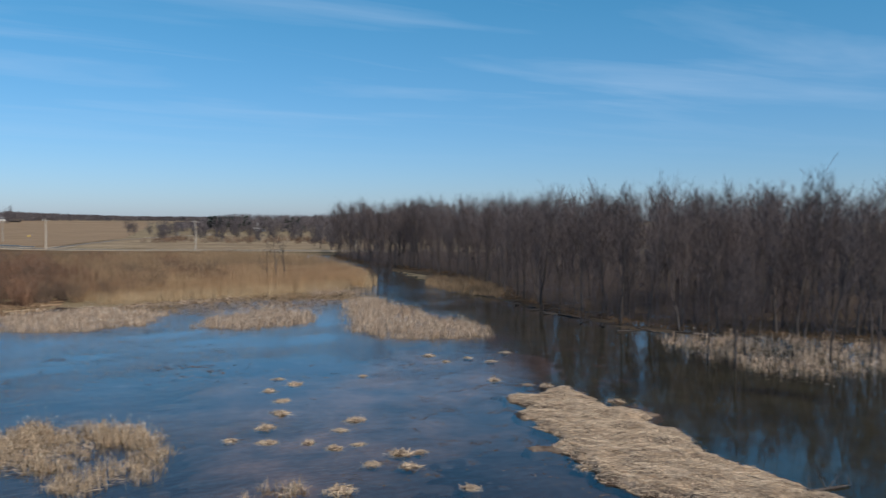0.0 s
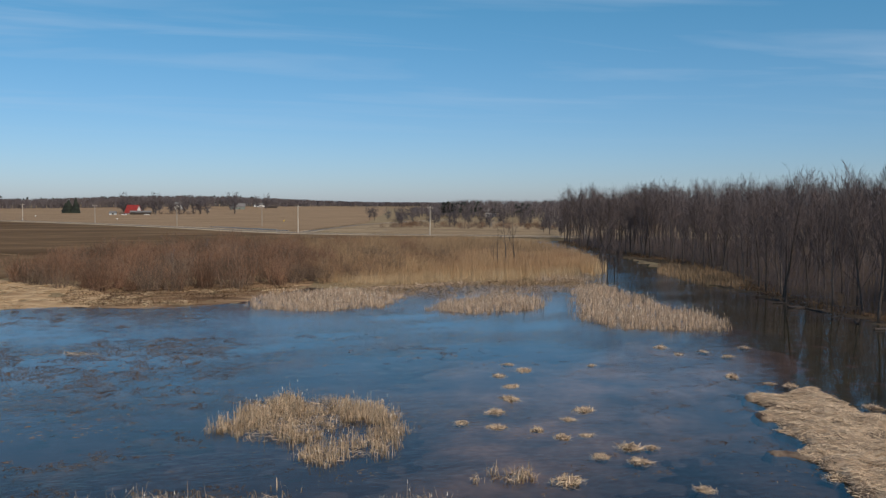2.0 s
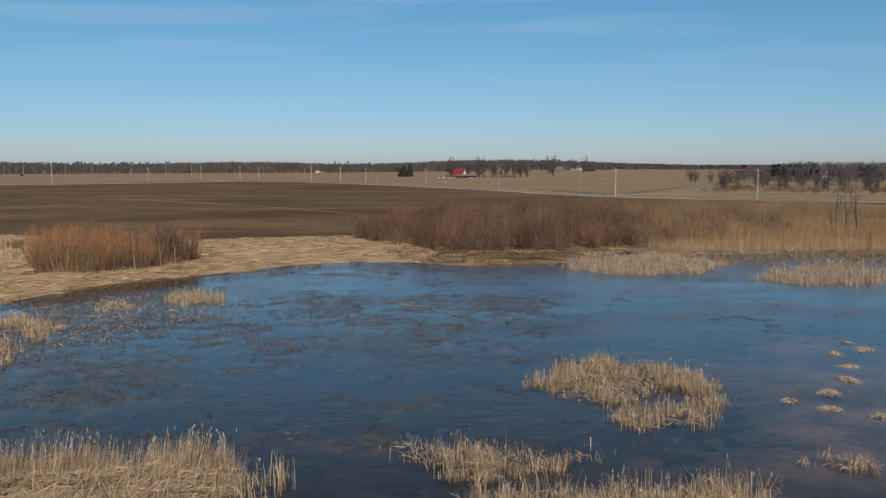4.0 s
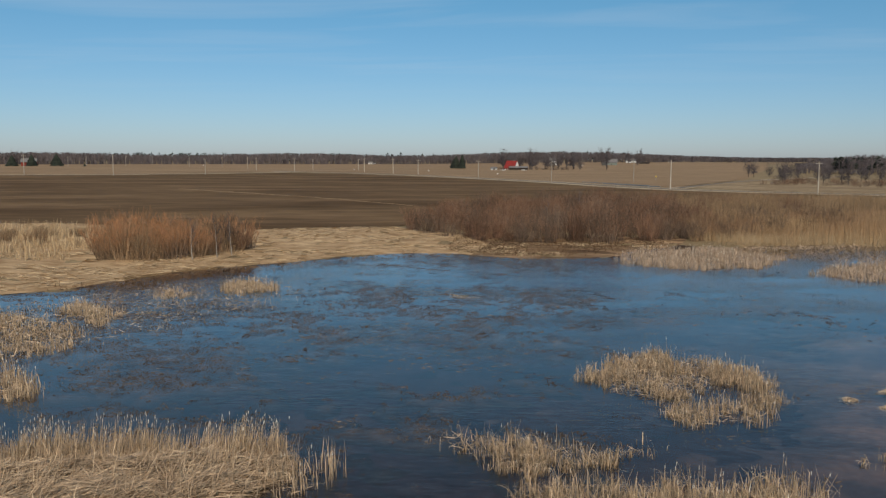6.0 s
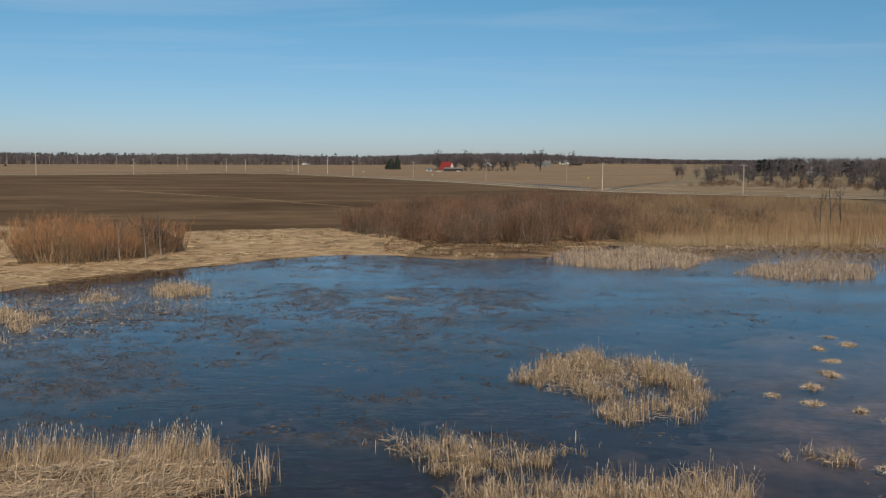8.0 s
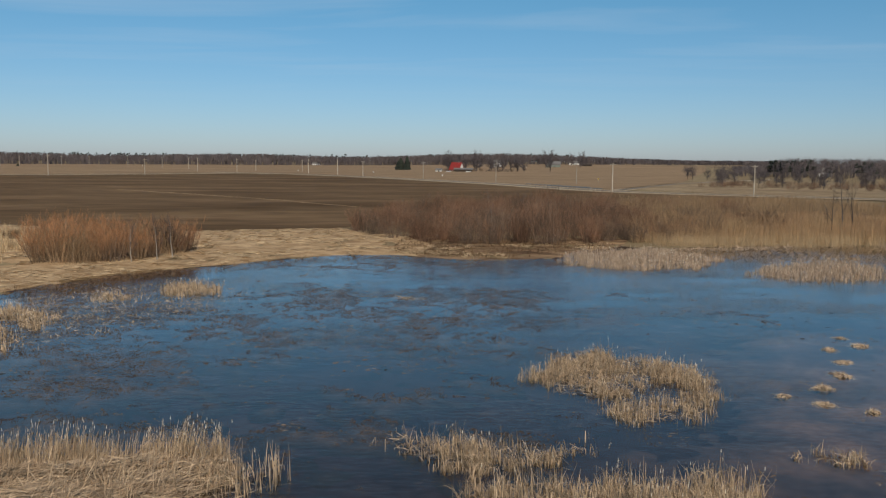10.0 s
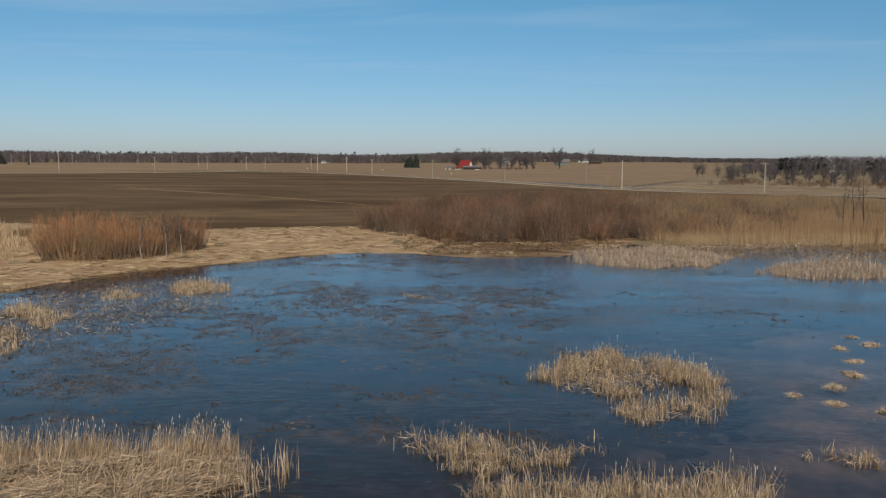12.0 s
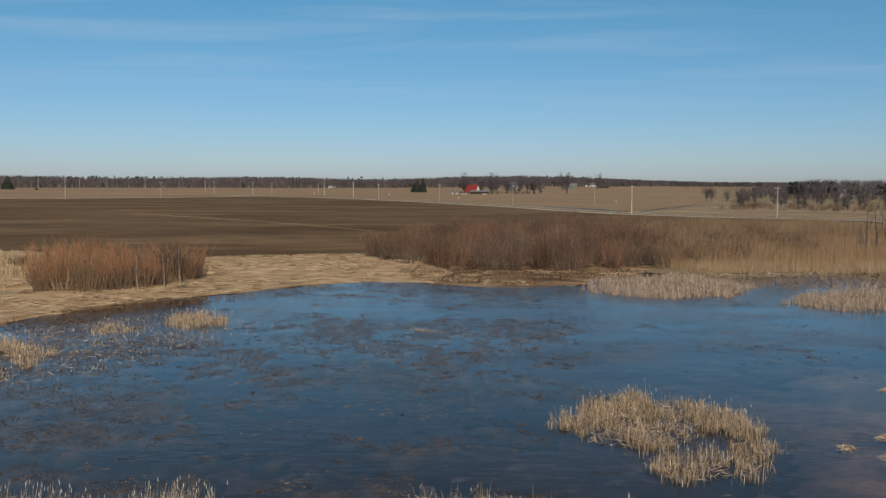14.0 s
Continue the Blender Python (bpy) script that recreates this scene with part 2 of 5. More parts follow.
M_WOODS = surf("far_bare_wood", (0.125, 0.106, 0.108), (0.095, 0.081, 0.084), 0.02, vary=0.3)
M_CONIFER = surf("conifer_needles", (0.030, 0.038, 0.029), (0.020, 0.027, 0.021), 0.6, vary=0.35)
M_DEBRIS = surf("floating_debris", (0.24, 0.175, 0.12), (0.15, 0.11, 0.08), 0.4, vary=0.5)
M_ASPHALT = surf("worn_asphalt", (0.22, 0.195, 0.165), (0.17, 0.15, 0.125), 0.3, rand=None, world_space=True)
M_GRAVEL = surf("gravel_shoulder", (0.52, 0.42, 0.30), (0.40, 0.315, 0.215), 0.3, rand=None, world_space=True)
M_POLE = surf("weathered_pole", (0.50, 0.45, 0.38), (0.40, 0.35, 0.29), 1.5, rand="object", stretch=(1, 1, 0.2))
M_STEEL = surf("galvanised_steel", (0.42, 0.43, 0.44), (0.33, 0.34, 0.35), 1.0, rough=0.45, rand=None, metal=0.7)
M_WHITE = surf("white_clapboard", (0.80, 0.79, 0.76), (0.70, 0.69, 0.66), 0.6, rand="object", vary=0.08)
M_REDROOF = surf("red_metal_roof", (0.32, 0.040, 0.034), (0.25, 0.034, 0.028), 0.4, rough=0.5, rand=None)
M_GREYROOF = surf("grey_shingle_roof", (0.20, 0.19, 0.185), (0.14, 0.135, 0.13), 0.8, rand=None)
M_DARKWOOD = surf("dark_barn_board", (0.07, 0.055, 0.045), (0.05, 0.04, 0.035), 0.8, rand=None)
M_GREENWALL = surf("grey_green_siding", (0.22, 0.25, 0.22), (0.18, 0.20, 0.18), 0.8, rand=None)
M_BARNRED = surf("barn_red_board", (0.26, 0.05, 0.035), (0.20, 0.04, 0.03), 0.8, rand=None)
M_YELLOW = surf("yellow_sign_face", (0.60, 0.42, 0.10), (0.52, 0.36, 0.09), 1.0, rough=0.5, rand=None)
M_GLASS = surf("dark_window_glass", (0.02, 0.025, 0.03), (0.03, 0.035, 0.04), 1.0, rough=0.08, rand=None, bump=0)
M_RUBBER = surf("black_rubber", (0.02, 0.02, 0.02), (0.03, 0.03, 0.03), 3, rand=None)


# ---- mesh helpers ----
def mesh_np(name, V, F, material, smooth=False):
    """A mesh from an array of points and an array of triangles or quads."""
    V, F = np.asarray(V, np.float32), np.asarray(F, np.int32)
    k = F.shape[1]
    me = bpy.data.meshes.new(name)
    me.vertices.add(len(V))
    me.vertices.foreach_set("co", V.ravel())
    me.loops.add(F.size)
    me.loops.foreach_set("vertex_index", F.ravel())
    me.polygons.add(len(F))
    me.polygons.foreach_set("loop_start", np.arange(len(F), dtype=np.int32) * k)
    if smooth:
        me.polygons.foreach_set("use_smooth", np.ones(len(F), bool))
    me.update(calc_edges=True)
    me.materials.append(material)
    return me


def part(name, me, parent, label=""):
    ob = new(name, me)
    ob.parent = parent
    return tagged(ob, label)


def thing(name, m, label, category, group="", kind=""):
    ob = new(name)
    ob.empty_display_size = 0.3
    ob.matrix_world = m
    return tagged(ob, label, category, group, kind)


def bm_mesh(name, bm, material):
    me = bpy.data.meshes.new(name)
    bm.to_mesh(me)
    bm.free()
    me.materials.append(material)
    return me


def box(bm, x0, x1, y0, y1, z0, z1, bevel=0.0):
    r = bmesh.ops.create_cube(bm, size=1.0)
    bmesh.ops.transform(bm, matrix=Matrix.LocRotScale(((x0 + x1) / 2, (y0 + y1) / 2, (z0 + z1) / 2), None, (x1 - x0, y1 - y0, z1 - z0)), verts=r["verts"])
    if bevel:
        edges = list({e for v in r["verts"] for e in v.link_edges})
        bmesh.ops.bevel(bm, geom=edges, offset=bevel, segments=1, affect="EDGES")


def signed(poly, X, Y):
    """Distance to the outline poly: positive outside, negative inside."""
    P = np.asarray(poly, float)
    best, inside = np.full(X.shape, 1e9), np.zeros(X.shape, bool)
    for (ax, ay), (bx, by) in zip(P, np.roll(P, -1, 0)):
        dx, dy = bx - ax, by - ay
        s = np.clip(((X - ax) * dx + (Y - ay) * dy) / (dx * dx + dy * dy), 0, 1)
        best = np.minimum(best, np.hypot(X - ax - s * dx, Y - ay - s * dy))
        if ay != by:
            inside ^= ((ay > Y) != (by > Y)) & (X < dx * (Y - ay) / dy + ax)
    return np.where(inside, -best, best)


def smooth01(a):
    a = np.clip(a, 0, 1)
    return a * a * (3 - 2 * a)


def bumps(X, Y, size, seed=0):
    """Soft value noise in about -1..1, vectorised."""
    rg = np.random.RandomState(seed)
    T = rg.uniform(-1, 1, (64, 64))
    u, v = X / size + 31.7, Y / size + 17.3
    i, j = np.floor(u).astype(int), np.floor(v).astype(int)
    a, b = smooth01(u - i), smooth01(v - j)
    g = lambda p, q: T[p % 64, q % 64]
    return (g(i, j) * (1 - a) + g(i + 1, j) * a) * (1 - b) + (g(i, j + 1) * (1 - a) + g(i + 1, j + 1) * a) * b


POND = [(-100, 8), (-90, 22), (-85.5, 32), (-84, 38), (-86, 44), (-88, 53), (-87, 60), (-85, 67), (-85, 77), (-82, 85), (-76, 89), (-67, 91),
        (-61, 95), (-57, 102), (-60, 112), (-58, 120), (-50, 126), (-44, 134), (-36, 141), (-27, 149), (-18, 153), (-17, 172), (-21, 190),
        (-27, 215), (-38, 250), (-55, 300), (-45, 303), (-30, 256), (-15, 212), (-10, 197), (-4, 168), (2, 151), (8.5, 136), (13, 121), (18, 110),
        (24, 101), (36, 94), (50, 88), (66, 80), (82, 66), (92, 30), (80, -40), (-50, -60), (-95, -35)]


def land(X, Y):
    """Height of the ground."""
    X, Y = np.asarray(X, float), np.asarray(Y, float)
    d = np.hypot(X, Y)
    rise = 3.8 * smooth01((d - 300) / 1100)
    rise = rise + 4.0 * smooth01((d - 850) / 600) * smooth01((Y / np.maximum(d, 1) - 0.72) / 0.15)
    sd = signed(POND, X, Y) + 2.6 * bumps(X, Y, 13.0, 6) * smooth01((X - 6) / 10) + 1.7 * bumps(X, Y, 6.0, 3) + 0.8 * bumps(X, Y, 2.2, 4)
    wood = smooth01((X + 0.35 * Y - 48) / 8) * smooth01((200 - Y) / 30)
    out = (0.8 - 0.62 * wood) * (1 - np.exp(-np.maximum(sd, 0) / 14)) + wood * smooth01(sd / 3) * (0.16 * bumps(X, Y, 4.5, 7) - 0.06) + 0.05 * bumps(X, Y, 3.0, 5) * smooth01(sd / 4)
    ins = -0.42 * (1 - np.exp(-np.maximum(-sd, 0) / 3.5))
    return np.where(sd > 0, out + rise, ins)


def land_at(x, y):
    return float(land(np.array([x]), np.array([y]))[0])


def scatter(poly, per_m2, rg, inset=0.0):
    """Random points inside an outline."""
    P = np.asarray(poly, float)
    lo, hi = P.min(0), P.max(0)
    n = int((hi[0] - lo[0]) * (hi[1] - lo[1]) * per_m2)
    Q = rg.uniform(lo, hi, (n, 2))
    return Q[signed(poly, Q[:, 0], Q[:, 1]) < -inset]


def blades(P, H, rg, lean=0.15, broken=0.3, width=0.03, seg=3, az=None):
    """Upright dry blades at the points P (n, 3): tapered, leaning, some snapped over."""
    n = len(P)
    a = rg.uniform(0, 2 * math.pi, n) if az is None else az + rg.normal(0, 0.5, n)
    D = np.stack([np.cos(a), np.sin(a), np.zeros(n)], 1)
    b = rg.uniform(0, 2 * math.pi, n)
    W = np.stack([np.cos(b), np.sin(b), np.zeros(n)], 1) * (width * rg.uniform(0.6, 1.4, n))[:, None] / 2
    s = np.linspace(0, 1, seg + 1)
    ln = np.abs(rg.normal(0, lean, n))[:, None]
    zf = np.repeat(s[None, :], n, 0) * np.sqrt(np.maximum(1 - ln ** 2, 0.05))
    hf = ln * s[None, :] ** 1.6
    br = rg.uniform(0, 1, n) < broken
    k = rg.uniform(0.35, 0.75, n)[:, None]
    fold = rg.uniform(0.0, 0.9, n)[:, None]
    zb = np.where(s[None, :] <= 0.5, s[None, :] * 2 * k, k - np.maximum((s[None, :] - 0.5) * 2, 0) ** 1.5 * (1 - k) * fold)
    hb = np.where(s[None, :] <= 0.5, 0.1 * s[None, :], 0.05 + (s[None, :] - 0.5) * 2 * (1 - k) * np.sqrt(np.maximum(1 - fold ** 2, 0)))
    zf, hf = np.where(br[:, None], np.maximum(zb, 0.02), zf), np.where(br[:, None], hb, hf)
    C = P[:, None, :] + D[:, None, :] * (hf * H[:, None])[..., None]
    C[..., 2] += zf * H[:, None]
    tp = (1 - 0.75 * s ** 2)[None, :, None]
    V = np.stack([C - W[:, None, :] * tp, C + W[:, None, :] * tp], 2).reshape(-1, 3)
    base = np.arange(n)[:, None] * (2 * (seg + 1)) + np.arange(seg)[None, :] * 2
    F = np.stack([base, base + 1, base + 3, base + 2], -1).reshape(-1, 4)
    return V, F, C[:, -1, :], br


def tufts(C, leaves, H, rg, width):
    """Tufts of long dry leaves at the points C that rise, arch over and droop."""
    n = len(C) * leaves
    P = np.repeat(C, leaves, 0) + np.column_stack([rg.normal(0, 0.10, (n, 2)), np.zeros(n)])
    a, L = rg.uniform(0, 2 * math.pi, n), H * rg.uniform(0.55, 1.25, n)
    s = np.linspace(0, 1, 6)
    th = np.abs(rg.normal(0.2, 0.15, n))[:, None] + rg.uniform(0.5, 2.7, n)[:, None] * s[None, :] ** 1.3
    out = np.cumsum(np.sin(th), 1) / 6 * L[:, None]
    up = np.maximum(np.cumsum(np.cos(th), 1) / 6 * L[:, None], 0.03)
    out[:, 0], up[:, 0] = 0, 0
    X = P[:, None, :] + np.stack([np.cos(a)[:, None] * out, np.sin(a)[:, None] * out, up], -1)
    W = np.stack([-np.sin(a), np.cos(a), rg.normal(0, 0.3, n)], 1) * (width * rg.uniform(0.6, 1.4, n))[:, None] / 2
    tp = (1 - 0.7 * s ** 2)[None, :, None]
    V = np.stack([X - W[:, None, :] * tp, X + W[:, None, :] * tp], 2).reshape(-1, 3)
    o = np.arange(n)[:, None] * 12 + np.arange(5)[None, :] * 2
    return V, np.stack([o, o + 1, o + 3, o + 2], -1).reshape(-1, 4)


def lying(P, L, rg, az, spread=0.6, width=0.04, lift=0.1):
    """Straw lying flat at the points P."""
    n = len(P)
    a = az + rg.normal(0, spread, n)
    D = np.stack([np.cos(a), np.sin(a), rg.normal(0, lift, n)], 1) * L[:, None] / 2
    W = np.stack([-np.sin(a), np.cos(a), rg.normal(0, 0.4, n)], 1) * (width * rg.uniform(0.6, 1.5, n))[:, None] / 2
    M = P.copy()
    M[:, 2] += L * 0.04
    A, B = P - D, P + D
    A[:, 2], B[:, 2] = np.maximum(A[:, 2], P[:, 2] - 0.02), np.maximum(B[:, 2], P[:, 2] - 0.02)
    V = np.stack([A - W * 0.6, A + W * 0.6, M - W, M + W, B - W * 0.3, B + W * 0.3], 1).reshape(-1, 3)
    o = np.arange(n)[:, None] * 6
    F = np.concatenate([o + np.array([[0, 1, 3, 2]]), o + np.array([[2, 3, 5, 4]])])
    return V, F


def tube(Vs, Fs, pts, radii, sides):
    """Append a tapered tube that ends in a point; faces are triangles."""
    o = 0
    pts = [Vector(p) for p in pts]
    ring, tris = [], []
    for i, p in enumerate(pts[:-1]):
        d = (pts[i + 1] - p).normalized()
        u = d.orthogonal().normalized()
        w = d.cross(u)
        for k in range(sides):
            c = 2 * math.pi * k / sides
            ring.append(p + (u * math.cos(c) + w * math.sin(c)) * radii[i])
    ring.append(pts[-1])
    m = len(pts) - 1
    for i in range(m - 1):
        for k in range(sides):
            a, b = o + i * sides + k, o + i * sides + (k + 1) % sides
            tris += [(a, b, b + sides), (a, b + sides, a + sides)]
    for k in range(sides):
        tris.append((o + (m - 1) * sides + k, o + (m - 1) * sides + (k + 1) % sides, o + len(ring) - 1))
    Vs.append(np.array(ring)), Fs.append(np.array(tris))


def join_np(vs, fs):
    """One mesh from lists of points and of faces numbered piece by piece."""
    o = np.concatenate([[0], np.cumsum([len(v) for v in vs])[:-1]])
    return np.concatenate(vs), np.concatenate([f + k for f, k in zip(fs, o)])


def spikes(A, B, r):
    """Three-sided spikes from the points A to the points B, r thick at the foot."""
    n = len(A)
    D = B - A
    D = D / np.linalg.norm(D, axis=1)[:, None]
    U = np.cross(D, np.array([0.3, 0.9, 0.1]))
    U = U / np.linalg.norm(U, axis=1)[:, None]
    W = np.cross(D, U)
    r = (np.zeros(n) + r)[:, None]
    V = np.stack([A + U * r, A - U * r * 0.5 + W * r * 0.87, A - U * r * 0.5 - W * r * 0.87, B], 1).reshape(-1, 3)
    o = np.arange(n)[:, None, None] * 4
    return V, (o + np.array([(0, 1, 3), (1, 2, 3), (2, 0, 3)])[None]).reshape(-1, 3)


def slivers(A, B, r, rg):
    """Fine twigs: thin tapering blades from the points A to the points B."""
    W = np.cross(B - A, rg.normal(0, 1, A.shape))
    W = W / np.linalg.norm(W, axis=1)[:, None] * r
    return np.stack([A - W, A + W, B], 1).reshape(-1, 3), np.arange(len(A) * 3).reshape(-1, 3)


def coarse_wood(X, Y, Z, H, n, r, spread, rg):
    """Coarse leafless trees for deep or far woods: a trunk and n rising limbs each."""
    m = len(X)
    P = np.stack([X, Y, Z], 1)
    up = np.array([0, 0, 1.0])
    r = r + np.zeros(m)
    A, B, R = [P - up * 0.5], [P + up * (H * 0.9)[:, None]], [r * 1.3]
    for k in range(n):
        t, a, q = rg.uniform(0.12, 0.85, m), rg.uniform(0, 2 * math.pi, m), spread * rg.uniform(0.3, 1, m)
        a0 = P + up * (H * t)[:, None]
        A.append(a0)
        B.append(a0 + np.stack([np.cos(a) * q, np.sin(a) * q, H * (1.02 - t) * rg.uniform(0.4, 1, m)], 1))
        R.append(r * rg.uniform(0.6, 1.2, m))
    return spikes(np.concatenate(A), np.concatenate(B), np.concatenate(R))


def deep_wood(X, Y, Z, H, n, twigs, rg):
    """Leafless trees for the depth of a wood: a trunk, n rising limbs and fine twigs each."""
    m = len(X)
    P = np.stack([X, Y, Z], 1)
    up = np.array([0, 0, 1.0])
    A, B, R = [P - up * 0.5], [P + up * (H * 0.92)[:, None]], [np.full(m, 0.065)]
    a0, b0 = [], []
    for k in range(n):
        t, a, q = rg.uniform(0.25, 0.85, m), rg.uniform(0, 2 * math.pi, m), rg.uniform(0.8, 2.6, m)
        a0.append(P + up * (H * t)[:, None])
        b0.append(a0[-1] + np.stack([np.cos(a) * q, np.sin(a) * q, np.minimum(q * rg.uniform(0.8, 2.2, m), H * (1.0 - t))], 1))
    A, B, R = A + a0, B + b0, R + [np.full(m, 0.03)] * n
    wood = spikes(np.concatenate(A), np.concatenate(B), np.concatenate(R))
    A, B = [], []
    for k in range(twigs):
        j, w = rg.randint(n), rg.uniform(0.2, 1.0, m)[:, None]
        q = a0[j] * (1 - w) + b0[j] * w
        A.append(q)
        B.append(q + rg.normal(0, 0.45, (m, 3)) + up * rg.uniform(0.3, 1.1, m)[:, None])
    fine = slivers(np.concatenate(A), np.concatenate(B), 0.019, rg)
    return join_np([wood[0], fine[0]], [wood[1], fine[1]])


def round_tree(H, n, r, seed):
    """A leafless field tree with a rounded crown: trunk and crown arrays."""
    rg = np.random.RandomState(seed)
    lean = rg.normal(0, 0.03, 2)
    on = lambda t: np.stack([lean[0] * t * H, lean[1] * t * H, t * H], 1)
    stems = [spikes(np.zeros((1, 3)) - np.array([0, 0, 0.4]), np.array([[lean[0] * H, lean[1] * H, H * 0.8]]), r * 3)]
    t = rg.uniform(0.1, 0.5, n)
    d = rg.normal(0, 1, (n, 3))
    d = d / np.linalg.norm(d, axis=1)[:, None] * rg.uniform(0.45, 1, n)[:, None] ** 0.5
    end = np.array([lean[0] * H, lean[1] * H, H * 0.52]) + d * np.array([0.36, 0.36, 0.47]) * H
    A = on(t)
    limbs = spikes(A, end, r * 0.9)
    k = rg.randint(0, n, n * 18)
    u = rg.uniform(0.3, 1.0, n * 18)[:, None]
    q = A[k] * (1 - u) + end[k] * u
    twigs = slivers(q, q + rg.normal(0, 0.06, (n * 18, 3)) * H + np.array([0, 0, 0.04]) * H, r * 0.6, rg)
    return join_np([stems[0][0]], [stems[0][1]]), join_np([limbs[0], twigs[0]], [limbs[1], twigs[1]])


def turned(d, rg, ang):
    """The direction d swung by about ang radians to a random side."""
    ax = Vector(rg.normal(0, 1, 3)).cross(d)
    return (Matrix.Rotation(ang, 3, ax.normalized()) @ d).normalized()


def bare_tree(seed, H, limbs=20, subs=6, twigs=5, r0=0.17, low=0.3, wide=0.30, twig_r=0.016):
    """Trunk and crown meshes of a leafless tree, as arrays."""
    rg = np.random.RandomState(seed)
    tv, tf, cv, cf, ta, tb = [], [], [], [], [], []
    path, p, d = [Vector((0, 0, -0.4))], Vector((0, 0, -0.4)), Vector((rg.normal(0, 0.05), rg.normal(0, 0.05), 1)).normalized()
    for i in range(7):
        p = p + d * (H * 0.94 + 0.4) / 7
        path.append(p)
        d = (d + Vector((rg.normal(0, 0.06), rg.normal(0, 0.06), 0.03))).normalized()
    tube(tv, tf, path, [r0 * (1 - 0.86 * i / 7) * (1.25 if i == 0 else 1) for i in range(7)], 6)

    def on_trunk(t):
        u = t * 7
        i = min(int(u), 6)
        return path[i].lerp(path[i + 1], u - i), (path[i + 1] - path[i]).normalized()

    for i in range(limbs):
        t = low + (0.97 - low) * ((i + rg.uniform(0, 1)) / limbs) ** 0.85
        q, td = on_trunk(t)
        ld = turned(td, rg, rg.uniform(0.35, 0.75) * (1.15 - 0.5 * t))
        L = H * wide * (1.02 - 0.7 * t) * rg.uniform(0.6, 1.3) + 0.6
        mid = q + ld * L * 0.5
        ld2 = (ld + Vector((0, 0, 0.45))).normalized()
        end = mid + ld2 * L * 0.55
        tube(cv, cf, [q, mid, end], [r0 * 0.34 * (1.1 - t) + 0.014, r0 * 0.18 * (1.1 - t) + 0.010], 3)
        for j in range(subs):
            s = rg.uniform(0.25, 1)
            bq = q.lerp(mid, s * 2) if s < 0.5 else mid.lerp(end, s * 2 - 1)
            bd = turned(ld2, rg, rg.uniform(0.35, 0.9))
            bd = (bd + Vector((0, 0, 0.5))).normalized()
            bl = L * rg.uniform(0.25, 0.5) + 0.35
            be = bq + bd * bl
            tube(cv, cf, [bq, be], [0.018], 3)
            for k in range(int(twigs * (1.4 - 0.95 * t))):
                wq = bq.lerp(be, rg.uniform(0.3, 1))
                wd = (turned(bd, rg, rg.uniform(0.25, 0.9)) + Vector((0, 0, 0.5))).normalized()
                ta.append(wq)
                tb.append(wq + wd * rg.uniform(0.5, 1.5))
    a, b = slivers(np.array(ta), np.array(tb), twig_r, rg)
    cv.append(a), cf.append(b)
    return join_np(tv, tf), join_np(cv, cf)


def shrub(seed, H, stems=70, spread=0.9, flare=0.32, twig=3):
    """A many-stemmed leafless shrub, as arrays."""
    rg = np.random.RandomState(seed)
    sa, sb, ta, tb = [], [], [], []
    for i in range(stems):
        a, r = rg.uniform(0, 2 * math.pi), spread * math.sqrt(rg.uniform(0, 1))
        q = Vector((r * math.cos(a), r * math.sin(a), -0.2))
        d = Vector((math.cos(a) * flare * r / spread + rg.normal(0, 0.12), math.sin(a) * flare * r / spread + rg.normal(0, 0.12), 1)).normalized()
        h = H * rg.uniform(0.55, 1.05)
        m = q + d * h * 0.5
        e = m + (d + Vector(rg.normal(0, 0.1, 3))).normalized() * h * 0.5
        sa.append(q)
        sb.append(e)
        for k in range(twig):
            s = rg.uniform(-0.5, 1)
            wq = m.lerp(e, s) if s > 0 else m.lerp(q, -s)
            wd = turned(d, rg, rg.uniform(0.2, 0.6))
            ta.append(wq)
            tb.append(wq + wd * rg.uniform(0.5, 1.1))
    return spikes(np.array(sa), np.array(sb), 0.030), slivers(np.array(ta), np.array(tb), 0.017, rg)


# ---- ground, water, fields ----
def axis(lo, hi, step, far):
    mid = list(np.arange(lo, hi + 0.01, step))
    a, b, s = [lo], [hi], step
    while a[-1] > -far:
        s *= 1.22
        a.append(a[-1] - s)
    s = step
    while b[-1] < far:
        s *= 1.22
        b.append(b[-1] + s)
    return np.array(a[:0:-1] + mid + b[1:])


def sheet(name, XX, YY, ZZ, material, floor=None):
    h, w = XX.shape
    V = np.stack([XX.ravel(), YY.ravel(), ZZ.ravel()], 1)
    i = (np.arange(h - 1)[:, None] * w + np.arange(w - 1)[None, :]).ravel()
    F = np.stack([i, i + 1, i + w + 1, i + w], 1)
    if floor is not None:
        F = F[V[F, 2].max(1) > floor]
    return mesh_np(name, V, F, material, True)


gx, gy = axis(-125, 70, 1.5, 4200), axis(-30, 260, 1.5, 4200)
GX, GY = np.meshgrid(gx, gy)
GZ = land(GX, GY)
ground_me = sheet("ground", GX, GY, GZ, M_GROUND)
ground_me.materials.append(M_BED)
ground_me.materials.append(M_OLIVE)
cz = (GZ[:-1, :-1] + GZ[1:, 1:]) / 2
cx, cy = (GX[:-1, :-1] + GX[1:, 1:]) / 2, (GY[:-1, :-1] + GY[1:, 1:]) / 2
# the bed towards the wood takes the painted dark-water olive; it lies no deeper
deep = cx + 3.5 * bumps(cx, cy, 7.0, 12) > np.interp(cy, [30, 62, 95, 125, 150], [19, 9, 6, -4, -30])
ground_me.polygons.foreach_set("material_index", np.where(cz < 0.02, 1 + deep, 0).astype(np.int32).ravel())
tagged(new("ground", ground_me), "flat dead-grass marshland with a dark mud pond bed", "ground", kind="structure")

